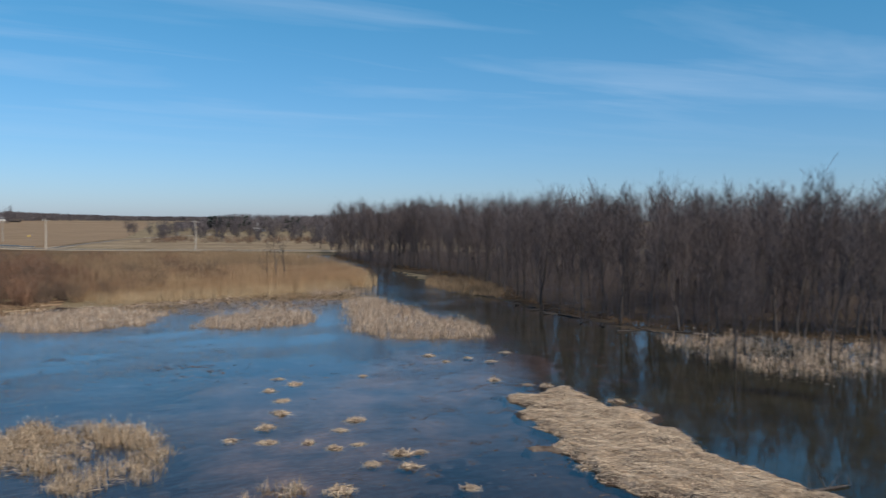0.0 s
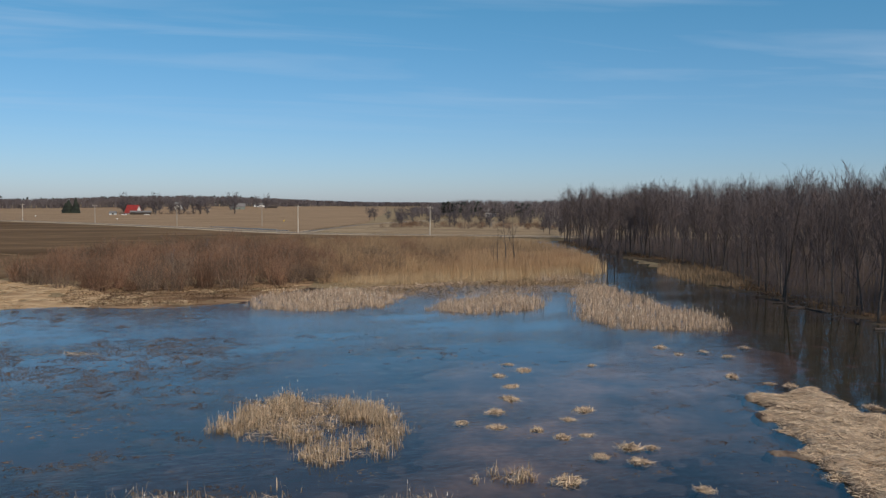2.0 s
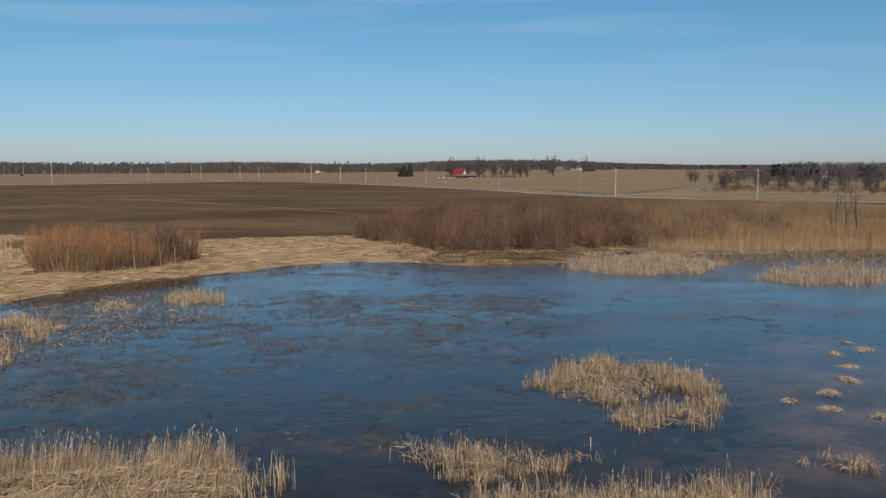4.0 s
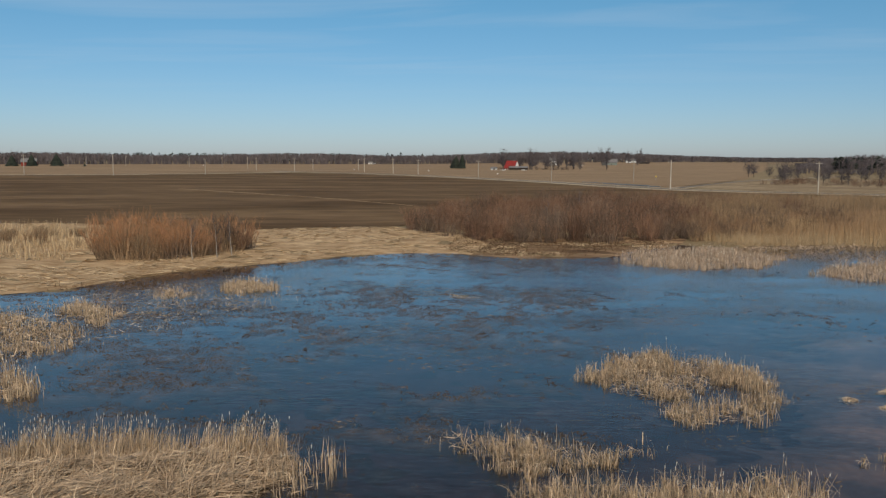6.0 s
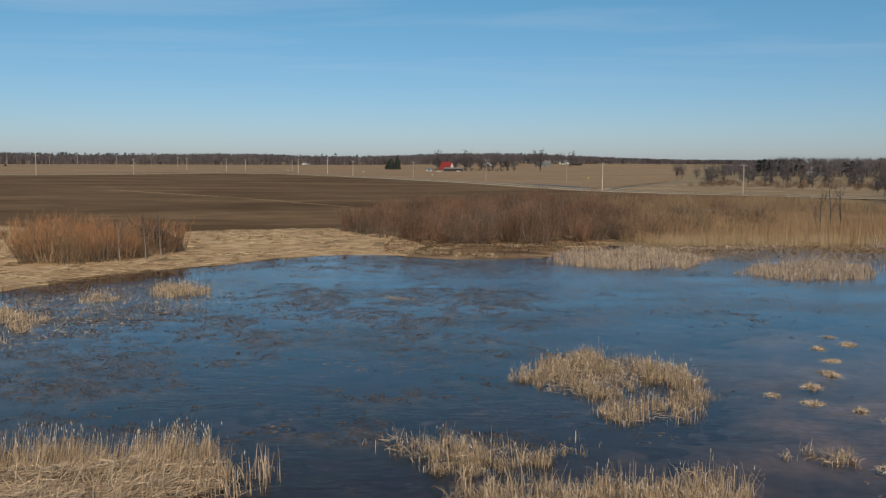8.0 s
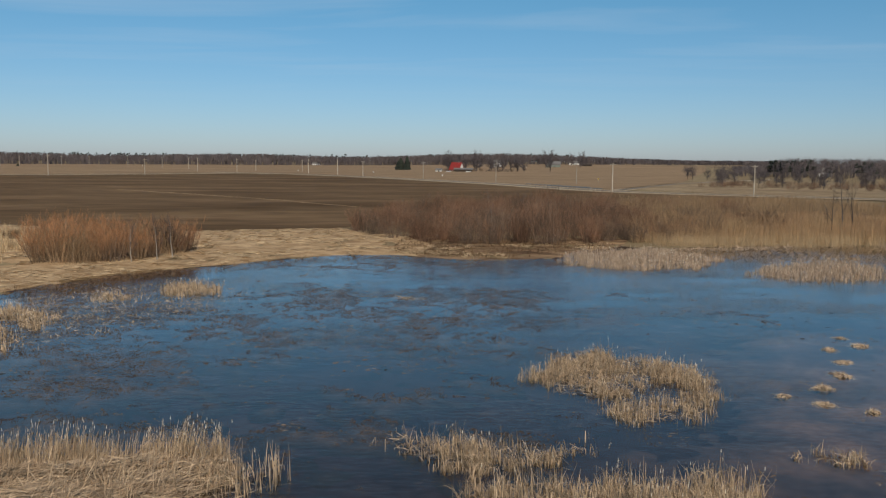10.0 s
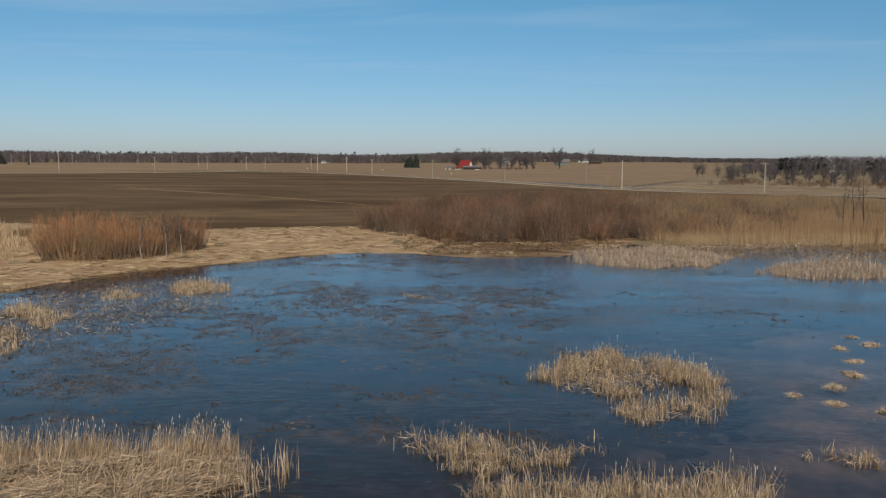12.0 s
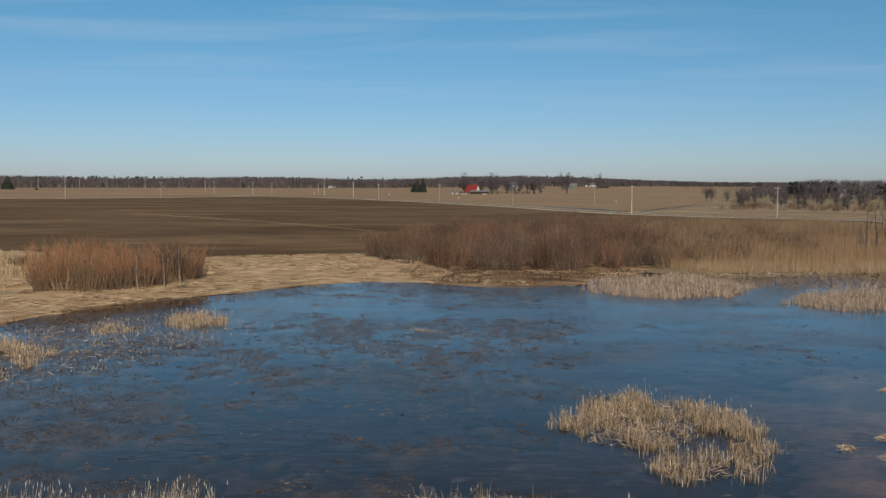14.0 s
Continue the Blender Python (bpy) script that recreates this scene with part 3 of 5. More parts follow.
wx, wy = np.meshgrid(np.linspace(-130, 110, 9), np.linspace(-70, 320, 9))
tagged(new("water", sheet("water", wx, wy, np.zeros_like(wx), M_WATER)), "shallow blue pond water ruffled by light wind", "water", kind="structure")


def resample(line, n):
    L = np.asarray(line, float)
    s = np.concatenate([[0], np.cumsum(np.hypot(*np.diff(L, axis=0).T))])
    u = np.linspace(0, s[-1], n)
    return np.stack([np.interp(u, s, L[:, 0]), np.interp(u, s, L[:, 1])], 1)


def strip(name, near, far, n, m, lift, material, label, category, rough=0.0):
    """A sheet draped on the ground between two lines."""
    A, B = resample(near, n), resample(far, n)
    t = np.linspace(0, 1, m)[:, None]
    XX, YY = A[None, :, 0] * (1 - t) + B[None, :, 0] * t, A[None, :, 1] * (1 - t) + B[None, :, 1] * t
    edge = smooth01(np.minimum(t, 1 - t) * 8)
    if rough:
        YY = YY + 1.2 * bumps(XX, YY, 6, 8)
    ZZ = land(XX, YY) + lift * (0.25 + 0.75 * edge) + rough * bumps(XX, YY, 1.6, 9) * edge
    return tagged(new(name, sheet(name, XX, YY, ZZ, material)), label, category, kind="structure")


SHORE = [(-92, 5), (-88, 22), (-85.5, 32), (-84, 38), (-86, 44), (-88, 53), (-87, 60), (-85, 67), (-85, 77), (-82, 85), (-76, 89), (-73, 89.6)]
BANK = [(-215, 5), (-195, 35), (-168, 65), (-156, 76), (-135, 83), (-122, 90), (-117, 99), (-108, 110), (-100, 109), (-92, 108), (-84, 104), (-77, 99)]
ROAD = [(150, 370), (60, 345), (-20, 331), (-76, 322), (-99, 319), (-126, 316), (-155, 319), (-193, 338), (-248, 369), (-325, 404), (-403, 432), (-481, 448), (-552, 448), (-700, 460), (-900, 470)]
LANE = [(-760, 60), (-660, 165), (-601, 236), (-562, 291), (-548, 353), (-545, 410), (-552, 448)]
strip("straw_bank", SHORE, BANK, 160, 50, 0.10, M_STRAWBED, "pale matted straw bank of flattened reeds", "reed bank", 0.17)
strip("wet_marsh", [(-79, 87.6), (-76, 89), (-67, 90.8), (-61, 94.6), (-57, 101.6), (-59, 112), (-57, 119)], [(-92, 112), (-86, 112), (-80, 114), (-74, 118), (-68, 124), (-64, 128), (-60, 130)], 90, 34, 0.06, M_MARSH, "dark wet marsh edge with straw drifts", "marsh", 0.10)
strip("ploughed_field", [(-330, -60), (-215, 4), (-195, 34), (-168, 64), (-156, 75), (-135, 82), (-122, 89), (-117, 98), (-108, 109), (-112, 125), (-120, 150), (-105, 200), (-60, 280)],
      [(-760, 40), (-656, 165), (-597, 236), (-558, 291), (-544, 353), (-541, 408), (-481, 438), (-403, 421), (-325, 393), (-248, 357), (-193, 327), (-155, 308), (-100, 306)], 160, 90, 0.36, M_PLOUGH, "dark brown ploughed field with pale streaks", "field")
for k, (a, b, w) in enumerate((((-299, 183), (-215, 174), 2.6), ((-215, 174), (-150, 160), 1.2))):
    rg = np.random.RandomState(400 + k)
    t = np.linspace(0, 1, 14)[:, None]
    L = np.array(a) * (1 - t) + np.array(b) * t + rg.normal(0, 0.6, (14, 2))
    u = np.array([a[1] - b[1], b[0] - a[0]]) / math.hypot(b[0] - a[0], b[1] - a[1])
    ww = w * np.sin(math.pi * (0.04 + 0.92 * t)) * rg.uniform(0.25, 1.0, (14, 1))
    strip("straw_trail", L - u * ww / 2, L + u * ww / 2, 60, 4, 0.46, M_STUBBLE, "pale straw trail across the ploughed field", "straw trail")
strip("stubble_field", [(-780, 60), (-675, 165), (-616, 236), (-577, 291), (-562, 353), (-570, 455), (-481, 462), (-403, 446), (-325, 418), (-248, 383), (-193, 352), (-165, 345)],
      [(-1350, 100), (-1250, 300), (-1180, 500), (-1080, 700), (-1000, 850), (-900, 1000), (-800, 1120), (-690, 1200), (-560, 1250), (-440, 1200), (-330, 900), (-190, 480)], 140, 90, 0.5, M_STUBBLE, "tan stubble field beyond the road", "field")
strip("pale_field", [(-560, 1130), (-480, 1140), (-400, 1120), (-320, 1090)], [(-620, 1300), (-530, 1340), (-440, 1340), (-360, 1310)], 40, 12, 0.9, M_PALE, "pale stubble on the far rise", "field")
strip("scrub_meadow", [(-165, 350), (-130, 336), (-95, 336), (-40, 345), (0, 350)], [(-200, 480), (-170, 520), (-130, 540), (-60, 520), (-20, 500)], 60, 30, 0.3, M_PALE, "pale dead-grass meadow between bare trees", "meadow")


def road(name, line, width, shoulder, label):
    L = resample(line, 140)
    T = np.gradient(L, axis=0)
    T /= np.hypot(T[:, 0], T[:, 1])[:, None]
    N = np.stack([-T[:, 1], T[:, 0]], 1)
    root = None
    for nm, half, lift, mt in ((name, width / 2, 0.32, M_ASPHALT), ("gravel_shoulder", width / 2 + shoulder, 0.24, M_GRAVEL)):
        off = np.linspace(-half, half, 5)[:, None]
        XX, YY = L[None, :, 0] + N[None, :, 0] * off, L[None, :, 1] + N[None, :, 1] * off
        ZZ = land(L[:, 0], L[:, 1])[None, :] + lift - 0.004 * np.abs(off) + 0 * XX
        ob = new(nm, sheet(nm, XX, YY, ZZ, mt))
        tagged(ob, label if root is None else "pale gravel edge of the road", "road", kind="structure")
        root = root or ob


road("road", ROAD, 6.5, 6.0, "grey asphalt country road with gravel edges")
road("side_road", LANE, 5.0, 9.0, "narrow country road along the field edge")
road("farm_track", [(-160, 332), (-170, 390), (-178, 440), (-180, 520), (-170, 600)], 4.0, 2.5, "pale gravel farm track")


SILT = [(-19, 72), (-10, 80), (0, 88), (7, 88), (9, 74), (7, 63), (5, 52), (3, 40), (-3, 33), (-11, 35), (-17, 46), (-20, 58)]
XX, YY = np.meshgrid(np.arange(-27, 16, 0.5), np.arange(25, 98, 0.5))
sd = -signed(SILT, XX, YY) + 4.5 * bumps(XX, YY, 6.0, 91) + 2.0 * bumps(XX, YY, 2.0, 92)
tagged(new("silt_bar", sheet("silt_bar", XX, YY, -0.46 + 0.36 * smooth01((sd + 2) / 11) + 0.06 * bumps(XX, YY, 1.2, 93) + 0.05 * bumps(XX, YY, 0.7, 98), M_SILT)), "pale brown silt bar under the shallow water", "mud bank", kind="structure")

def weed_cover(X, Y):
    """How thick the drowned weeds stand in the pond."""
    u, v = X * 0.81 + Y * 0.59, -X * 0.59 + Y * 0.81
    near, far = smooth01((44 - np.hypot(X, Y)) / 18), smooth01((np.hypot(X, Y) - 75) / 30)
    return bumps(u, v, 12, 94) + 0.7 * bumps(u / 1.2, v, 4.0, 95) + 0.8 * bumps(v, u / 1.1, 1.5, 96) + smooth01((-X - 22) / 28) * 0.75 - 0.25 - 0.6 * near - 0.7 * far - 0.5 * smooth01((X + 22) / 10)


XX, YY = np.meshgrid(np.arange(-88, 8, 0.45), np.arange(10, 118, 0.45))
ZZ = -0.50 + 0.42 * smooth01((weed_cover(XX, YY) + 0.35) / 1.4) + 0.10 * bumps(XX + YY, XX - YY, 0.9, 97) - 0.5 * smooth01((signed(POND, XX, YY) + 2.5) / 2) - 0.4 * smooth01((XX + 26 + 9 * bumps(XX, YY, 7, 99)) / 22)
tagged(new("weed_bed", sheet("weed_bed", XX, YY, ZZ, M_WEEDBED, -0.40)), "soft brown weeds growing just under the pond surface", "water weeds", kind="stuff")

rg = np.random.RandomState(94)
Q = rg.uniform((-88, 8), (8, 118), (1000000, 2))
u, v = Q[:, 0] * 0.81 + Q[:, 1] * 0.59, -Q[:, 0] * 0.59 + Q[:, 1] * 0.81
cover = weed_cover(Q[:, 0], Q[:, 1]) + 0.8 * bumps(u, v, 0.6, 97)
keep = (rg.uniform(0, 1, len(Q)) < smooth01((cover - 0.35) / 0.9) * 0.6) & (signed(POND, Q[:, 0], Q[:, 1]) < -0.5)
Q = Q[keep]
n = len(Q)
a, r = rg.normal(0.63, 0.5, n), 0.035 + 0.09 * rg.uniform(0, 1, n) ** 2
ax, ay = np.cos(a) * r, np.sin(a) * r
k1, k2 = rg.uniform(0.4, 1.2, n), rg.uniform(0.3, 0.8, n)
z = lambda: rg.uniform(0.003, 0.035, n)
V = np.stack([np.stack([Q[:, 0] + ax, Q[:, 1] + ay, z()], 1), np.stack([Q[:, 0] - ay * k2, Q[:, 1] + ax * k2, z() + 0.02], 1),
              np.stack([Q[:, 0] - ax * k1, Q[:, 1] - ay * k1, z()], 1)], 1).reshape(-1, 3)
F = np.arange(n)[:, None] * 3 + np.array([[0, 1, 2]])
tagged(new("weed_mat", mesh_np("weed_mat", V, F, M_WEED)), "brown drowned weeds breaking the pond surface", "water weeds", kind="stuff")

# ---- dry plants of the marsh ----
def stand(name, poly, per_m2, H, seed, material, width=0.03, broken=0.35, litter=6, heads=0.1, lean=0.16, ragged=0.8, label="", category="cattail stand", az=None, seg=3, zmin=-0.15, clump=1.0, even=False, arch=0):
    """A stand of dry marsh plants inside an outline, with seed heads and fallen litter."""
    rg = np.random.RandomState(seed)
    Q = scatter(poly, per_m2, rg, -0.7 * ragged)
    sd = signed(poly, Q[:, 0], Q[:, 1]) - 0.35 * ragged + ragged * (0.9 * bumps(Q[:, 0], Q[:, 1], 1.9, seed + 3) + 0.6 * bumps(Q[:, 0], Q[:, 1], 0.7, seed + 4))
    thick = 0.55 + clump * (0.75 * bumps(Q[:, 0], Q[:, 1], 1.5, seed) + 0.5 * bumps(Q[:, 0], Q[:, 1], 0.55, seed + 1))
    keep = rg.uniform(0, 1, len(Q)) < np.clip(smooth01(-sd / ragged + 0.12) * (0.12 + 0.95 * thick), 0.015, 1) * (sd < ragged)
    Q = Q[keep]
    z = np.maximum(land(Q[:, 0], Q[:, 1]), zmin)
    P = np.column_stack([Q, z])
    tall = rg.uniform(0, 1, len(Q)) < 0.16
    hh = H * np.where(tall, rg.uniform(0.85, 1.15, len(Q)), rg.uniform(0.35, 0.85, len(Q))) * (0.82 + 0.22 * bumps(Q[:, 0], Q[:, 1], 1.7, seed + 2))
    if even:
        hh = H * (1.04 - 0.5 * rg.uniform(0, 1, len(Q)) ** 1.5) * (0.9 + 0.12 * bumps(Q[:, 0], Q[:, 1], 4.0, seed + 2))
    V, F, tips, br = blades(P, hh, rg, lean, broken, width, seg, az)
    root = thing(name, pose(0, 0, 0), label, category, kind="stuff")
    part("stalks", mesh_np("stalks", V, F, material), root)
    if heads:
        pick = (~br) & (hh > H * 0.7) & (rg.uniform(0, 1, len(Q)) < heads * 2)
        if pick.any():
            t = tips[pick]
            n = len(t)
            r, L = 0.022 * width / 0.03, 0.2
            ofs = np.array([(0, 0, -L * 0.5), (r, 0, -L * 0.2), (-r * 0.5, r * 0.87, -L * 0.2), (-r * 0.5, -r * 0.87, -L * 0.2), (0, 0, L * 0.6)])
            V2 = (t[:, None, :] + ofs[None]).reshape(-1, 3)
            o = np.arange(n)[:, None, None] * 5
            F2 = (o + np.array([(0, 2, 1), (0, 3, 2), (0, 1, 3), (4, 1, 2), (4, 2, 3), (4, 3, 1)])[None]).reshape(-1, 3)
            part("seed_heads", mesh_np("seed_heads", V2, F2, M_HEAD), root, "pale fluffy seed heads")
    if arch:
        T = P[rg.uniform(0, 1, len(P)) < arch]
        part("arching_leaves", mesh_np("arching_leaves", *tufts(T, 12, H * 0.62, rg, width * 1.2), material), root)
    if litter:
        R = scatter(poly, litter, rg, 0.45)
        zz = np.maximum(land(R[:, 0], R[:, 1]), -0.02) + rg.uniform(0.0, 0.35, len(R)) * smooth01(-signed(poly, R[:, 0], R[:, 1]) / 1.5)
        V3, F3 = lying(np.column_stack([R, zz]), rg.uniform(0.3, 0.8, len(R)), rg, 0.6 if az is None else az, 1.1, width * 1.1, 0.5)
        part("fallen_leaves", mesh_np("fallen_leaves", V3, F3, material), root)
    return root


def mound(name, poly, high, seed, per_m2, az, label, category="reed island", longer=1.0, material=None, width=0.045, bed=None, spread=0.55, rough=1.0):
    """A raised mat of flattened straw."""
    rg = np.random.RandomState(seed)
    P = np.asarray(poly, float)
    lo, hi = P.min(0) - 3, P.max(0) + 3
    XX, YY = np.meshgrid(np.arange(lo[0], hi[0], 0.35), np.arange(lo[1], hi[1], 0.35))
    def top(X, Y):
        s = -signed(poly, X, Y) + rough * (0.6 * bumps(X, Y, 2.2, seed) + 0.35 * bumps(X, Y, 0.8, seed + 1))
        return high * smooth01((s + 0.3) / 2.2) * (0.75 + 0.35 * bumps(X, Y, 1.3, seed + 2)) - 0.05 - 0.7 * smooth01((0.1 - s) / 0.35)
    root = thing(name, pose(0, 0, 0), label, category)
    part("straw_mat", sheet("straw_mat", XX, YY, top(XX, YY), bed or M_STRAWBED, -0.46), root)
    Q = scatter(poly, per_m2, rg)
    z = top(Q[:, 0], Q[:, 1])
    Q, z = Q[z > -0.06], z[z > -0.06]
    V, F = lying(np.column_stack([Q, np.maximum(z, 0) + 0.02]), rg.uniform(0.5, 1.3, len(Q)) * longer, rg, az, spread, width, 0.16)
    part("loose_straw", mesh_np("loose_straw", V, F, material or M_STRAW), root)
    return root


CT = "dry tan cattails standing in shallow water"
stand("cattail_stand", [(-26.8, 44.8), (-25.4, 42.3), (-23.1, 40.9), (-20.8, 41.5), (-19, 44.9), (-18.2, 47.2), (-16.7, 48.8), (-17.8, 51.2), (-21.3, 52), (-25.3, 51), (-27.3, 47.6)], 105, 1.35, 11, M_CATTAIL, 0.025, 0.66, 18, seg=2, arch=0.028, lean=0.3, ragged=1.5, clump=1.7, label=CT + ", many stalks broken")
stand("cattail_stand", [(-19.6, 39.6), (-17.4, 38.2), (-15.8, 39.8), (-14.4, 41.4), (-15, 44.8), (-16.1, 46.6), (-17.2, 43.6), (-18.6, 41.6)], 62, 1.15, 12, M_CATTAIL, 0.025, 0.66, 12, seg=2, arch=0.03, lean=0.3, ragged=1.3, clump=1.7, label=CT + ", sparse and broken")
stand("cattail_stand", [(-26.1, 29.0), (-25.4, 30.3), (-22.6, 30.7), (-20.5, 31.8), (-18.2, 31.8), (-17.3, 30.6), (-18.7, 29.1), (-20.3, 27.6), (-22.8, 27.2), (-24.7, 27.6)], 95, 1.35, 13, M_CATTAIL, 0.024, 0.66, 16, seg=2, arch=0.04, lean=0.28, ragged=1.4, clump=1.8, label=CT + ", ragged clump")
stand("cattail_stand", [(-18.3, 31), (-17.4, 32.6), (-16.6, 34.8), (-17.3, 35), (-18.6, 33)], 48, 1.2, 14, M_CATTAIL, 0.034, 0.7, 10, label=CT + ", a thin scatter")
stand("cattail_stand", [(-18.8, 25.8), (-17.2, 26.6), (-15.6, 29), (-14, 31.2), (-11.9, 32.6), (-9.4, 33.6), (-8.6, 32.2), (-9.4, 29.5), (-13, 26.5), (-16.5, 24.5)], 110, 1.7, 15, M_CATTAIL, 0.024, 0.5, 22, seg=2, arch=0.035, lean=0.26, ragged=0.9, label=CT + ", dense and tall")
stand("cattail_stand", [(-44, 8), (-41, 13), (-37, 17), (-34, 19.6), (-31.5, 22.6), (-29.2, 22.8), (-28.4, 21.4), (-31, 20), (-34, 16.6), (-37.5, 12), (-39, 7)], 210, 2.0, 16, M_CATTAIL, 0.024, 0.3, 20, seg=2, az=0.95, heads=0.16, ragged=0.5, label=CT + ", dense and upright")
# the dark bed colour stands in for shading between the bent leaves
mound("reed_mat", [(-39, 5), (-38.4, 12), (-35, 17), (-31.4, 20.6), (-28.6, 22), (-26.8, 20.4), (-25.9, 18.4), (-28, 14), (-33, 7)], 0.75, 61, 85, 1.4, "bent and flattened pale cattail leaves in a thick mat", "reed mat", 1.5, M_CATTAIL, 0.035, M_MARSH)
stand("cattail_stand", [(-38, 8), (-35, 15), (-31, 19.6), (-28.4, 21), (-26.6, 19.6), (-26.4, 18.4), (-29, 14), (-33, 8)], 50, 2.3, 33, M_CATTAIL, 0.028, 0.45, 0, arch=0.06, heads=0.02, lean=0.55, az=1.3, label=CT + ", bent over a flattened mat")
stand("cattail_stand", [(-28.6, 23.8), (-27, 23.6), (-25, 21.6), (-24.6, 20), (-26, 18.8), (-27.6, 21)], 26, 1.7, 17, M_CATTAIL, 0.034, 0.25, 8, label=CT + ", thin upright stalks")
stand("cattail_stand", [(-58, 21), (-57, 24), (-59, 27.5), (-64, 30), (-68, 30), (-74, 29), (-80, 24), (-72, 17)], 34, 1.0, 18, M_CATTAIL, 0.05, 0.5, 10, label=CT + " near the straw bank")
stand("cattail_stand", [(-63, 31), (-67.3, 34.5), (-71, 36), (-75, 35), (-72, 32)], 32, 1.2, 19, M_CATTAIL, 0.045, 0.4, 10, label=CT + ", a low patch")
stand("cattail_stand", [(-46.3, 17.4), (-46.5, 19), (-49.7, 20.7), (-54, 20.5), (-55, 17), (-49, 15)], 45, 1.4, 20, M_CATTAIL, 0.042, 0.4, 10, label=CT + ", a small ragged patch")
stand("cattail_stand", [(-71, 47.6), (-68.3, 48.4), (-67.4, 51.5), (-70.5, 54), (-74, 54), (-75.5, 51.5)], 40, 1.25, 21, M_CATTAIL, 0.05, 0.4, 12, label=CT + ", a low tan patch")
stand("cattail_stand", [(-74, 41.5), (-70.8, 43.8), (-72, 46), (-76.5, 45)], 30, 0.9, 22, M_CATTAIL, 0.05, 0.5, 10, label=CT + ", a low thin patch")
stand("cattail_stand", [(-66.5, 33.6), (-65, 37), (-66, 38), (-68.5, 35)], 18, 0.8, 23, M_CATTAIL, 0.05, 0.5, 6, label=CT + ", thin stubs")
stand("cattail_stand", [(-52, 60), (-49, 61.6), (-49.4, 62.8), (-53, 61.6)], 16, 0.35, 24, M_CATTAIL, 0.05, 0.6, 14, heads=0, label="low strip of drowned tan reeds in the pond")
stand("cattail_stand", [(-54, 97.5), (-49, 95), (-42.5, 96.2), (-37.3, 102), (-39, 114), (-46, 119), (-53, 116), (-58, 107)], 38, 1.35, 25, M_CATGREY, 0.045, 0.3, 6, seg=2, ragged=2.0, clump=1.2, label="pale grey-tan cattails standing in the pond")
stand("cattail_stand", [(-31.5, 101.8), (-26.3, 98.2), (-21.8, 98.8), (-17.5, 106.5), (-19.6, 118), (-25, 120), (-31, 114)], 38, 1.35, 26, M_CATGREY, 0.045, 0.3, 6, seg=2, ragged=2.0, clump=1.2, label="pale tan cattail island beside the channel")
stand("cattail_stand", [(-15.2, 117), (-11.6, 99), (-6.5, 92.5), (0.7, 92), (5.6, 95), (2.4, 105), (-4.5, 116), (-11.5, 136), (-16.6, 138)], 38, 1.45, 27, M_CATGREY, 0.045, 0.3, 6, seg=2, ragged=2.0, clump=1.2, label="long tan cattail island beside the channel")
stand("cattail_stand", [(23, 94), (23.5, 85), (26, 77.5), (29, 70.5), (33, 72.5), (39, 75), (50, 78), (56, 83), (46, 89), (34, 95)], 12, 1.6, 28, M_CATGREY, 0.05, 0.5, 3, seg=2, lean=0.25, ragged=2.2, clump=1.8, label="tan cattails at the edge of the flooded wood")
stand("cattail_stand", [(-5.5, 175), (-4.5, 166), (1.5, 150.5), (6, 142.5), (10, 146), (9.5, 158), (8, 171), (2, 184), (-6, 192)], 11, 1.5, 29, M_BROWNREED, 0.08, 0.2, 3, heads=0, label="dry golden reeds at the edge of the wood")
stand("cattail_stand", [(-24, 143), (-18, 147), (-15, 152), (-18, 156), (-26, 150)], 16, 1.3, 30, M_CATGREY, 0.06, 0.3, 5, label="pale grey-tan cattails in front of the tall reeds")
stand("cattail_stand", [(-56, 119), (-48, 124), (-42, 131), (-36, 138), (-34, 136), (-40, 128), (-47, 121), (-53, 116)], 10, 0.7, 31, M_CATGREY, 0.08, 0.5, 8, heads=0, label="low broken reeds along the marsh edge")
stand("reed_bed", [(-56, 128), (-44, 136), (-36, 143), (-27, 151), (-17, 160), (-18, 174), (-26, 184), (-45, 178), (-62, 160), (-68, 142)], 62, 3.6, 40, M_PHRAG, 0.03, 0.1, 0, 0, 0.16, 2.4, "tall golden reeds, dry, along the channel", "reed bed", seg=1, zmin=0.0, clump=0.3, even=True)
stand("reed_bed", [(-18, 174), (-23, 192), (-30, 216), (-42, 250), (-70, 262), (-95, 245), (-100, 215), (-85, 185), (-62, 160), (-45, 178), (-26, 184)], 10, 3.5, 41, M_BROWNREED, 0.06, 0.05, 0, 0, 0.14, 2.0, "tall golden reeds, dry, reaching back from the channel", "reed bed", seg=1, zmin=0.0, clump=0.3, even=True)
stand("reed_bed", [(-52, 124.5), (-43.5, 132), (-35.5, 139), (-26.5, 147), (-18, 152.5), (-19, 162), (-30, 155), (-40, 146), (-50, 138), (-57, 131)], 55, 1.9, 43, M_GOLD, 0.032, 0.2, 3, 0, 0.18, 2.4, "shorter pale golden reeds at the front of the reed bed", "reed bed", seg=1, zmin=0.0, clump=0.3, even=True)
stand("reed_bed", [(-16.5, 160), (-15.5, 172), (-19, 186), (-25, 205), (-29, 204), (-24, 186), (-20, 172), (-20, 160)], 16, 2.6, 47, M_GOLD, 0.06, 0.12, 2, 0, 0.12, 1.6, "pale golden reeds along the channel bank", "reed bed", seg=2, zmin=0.0, clump=0.3, even=True)
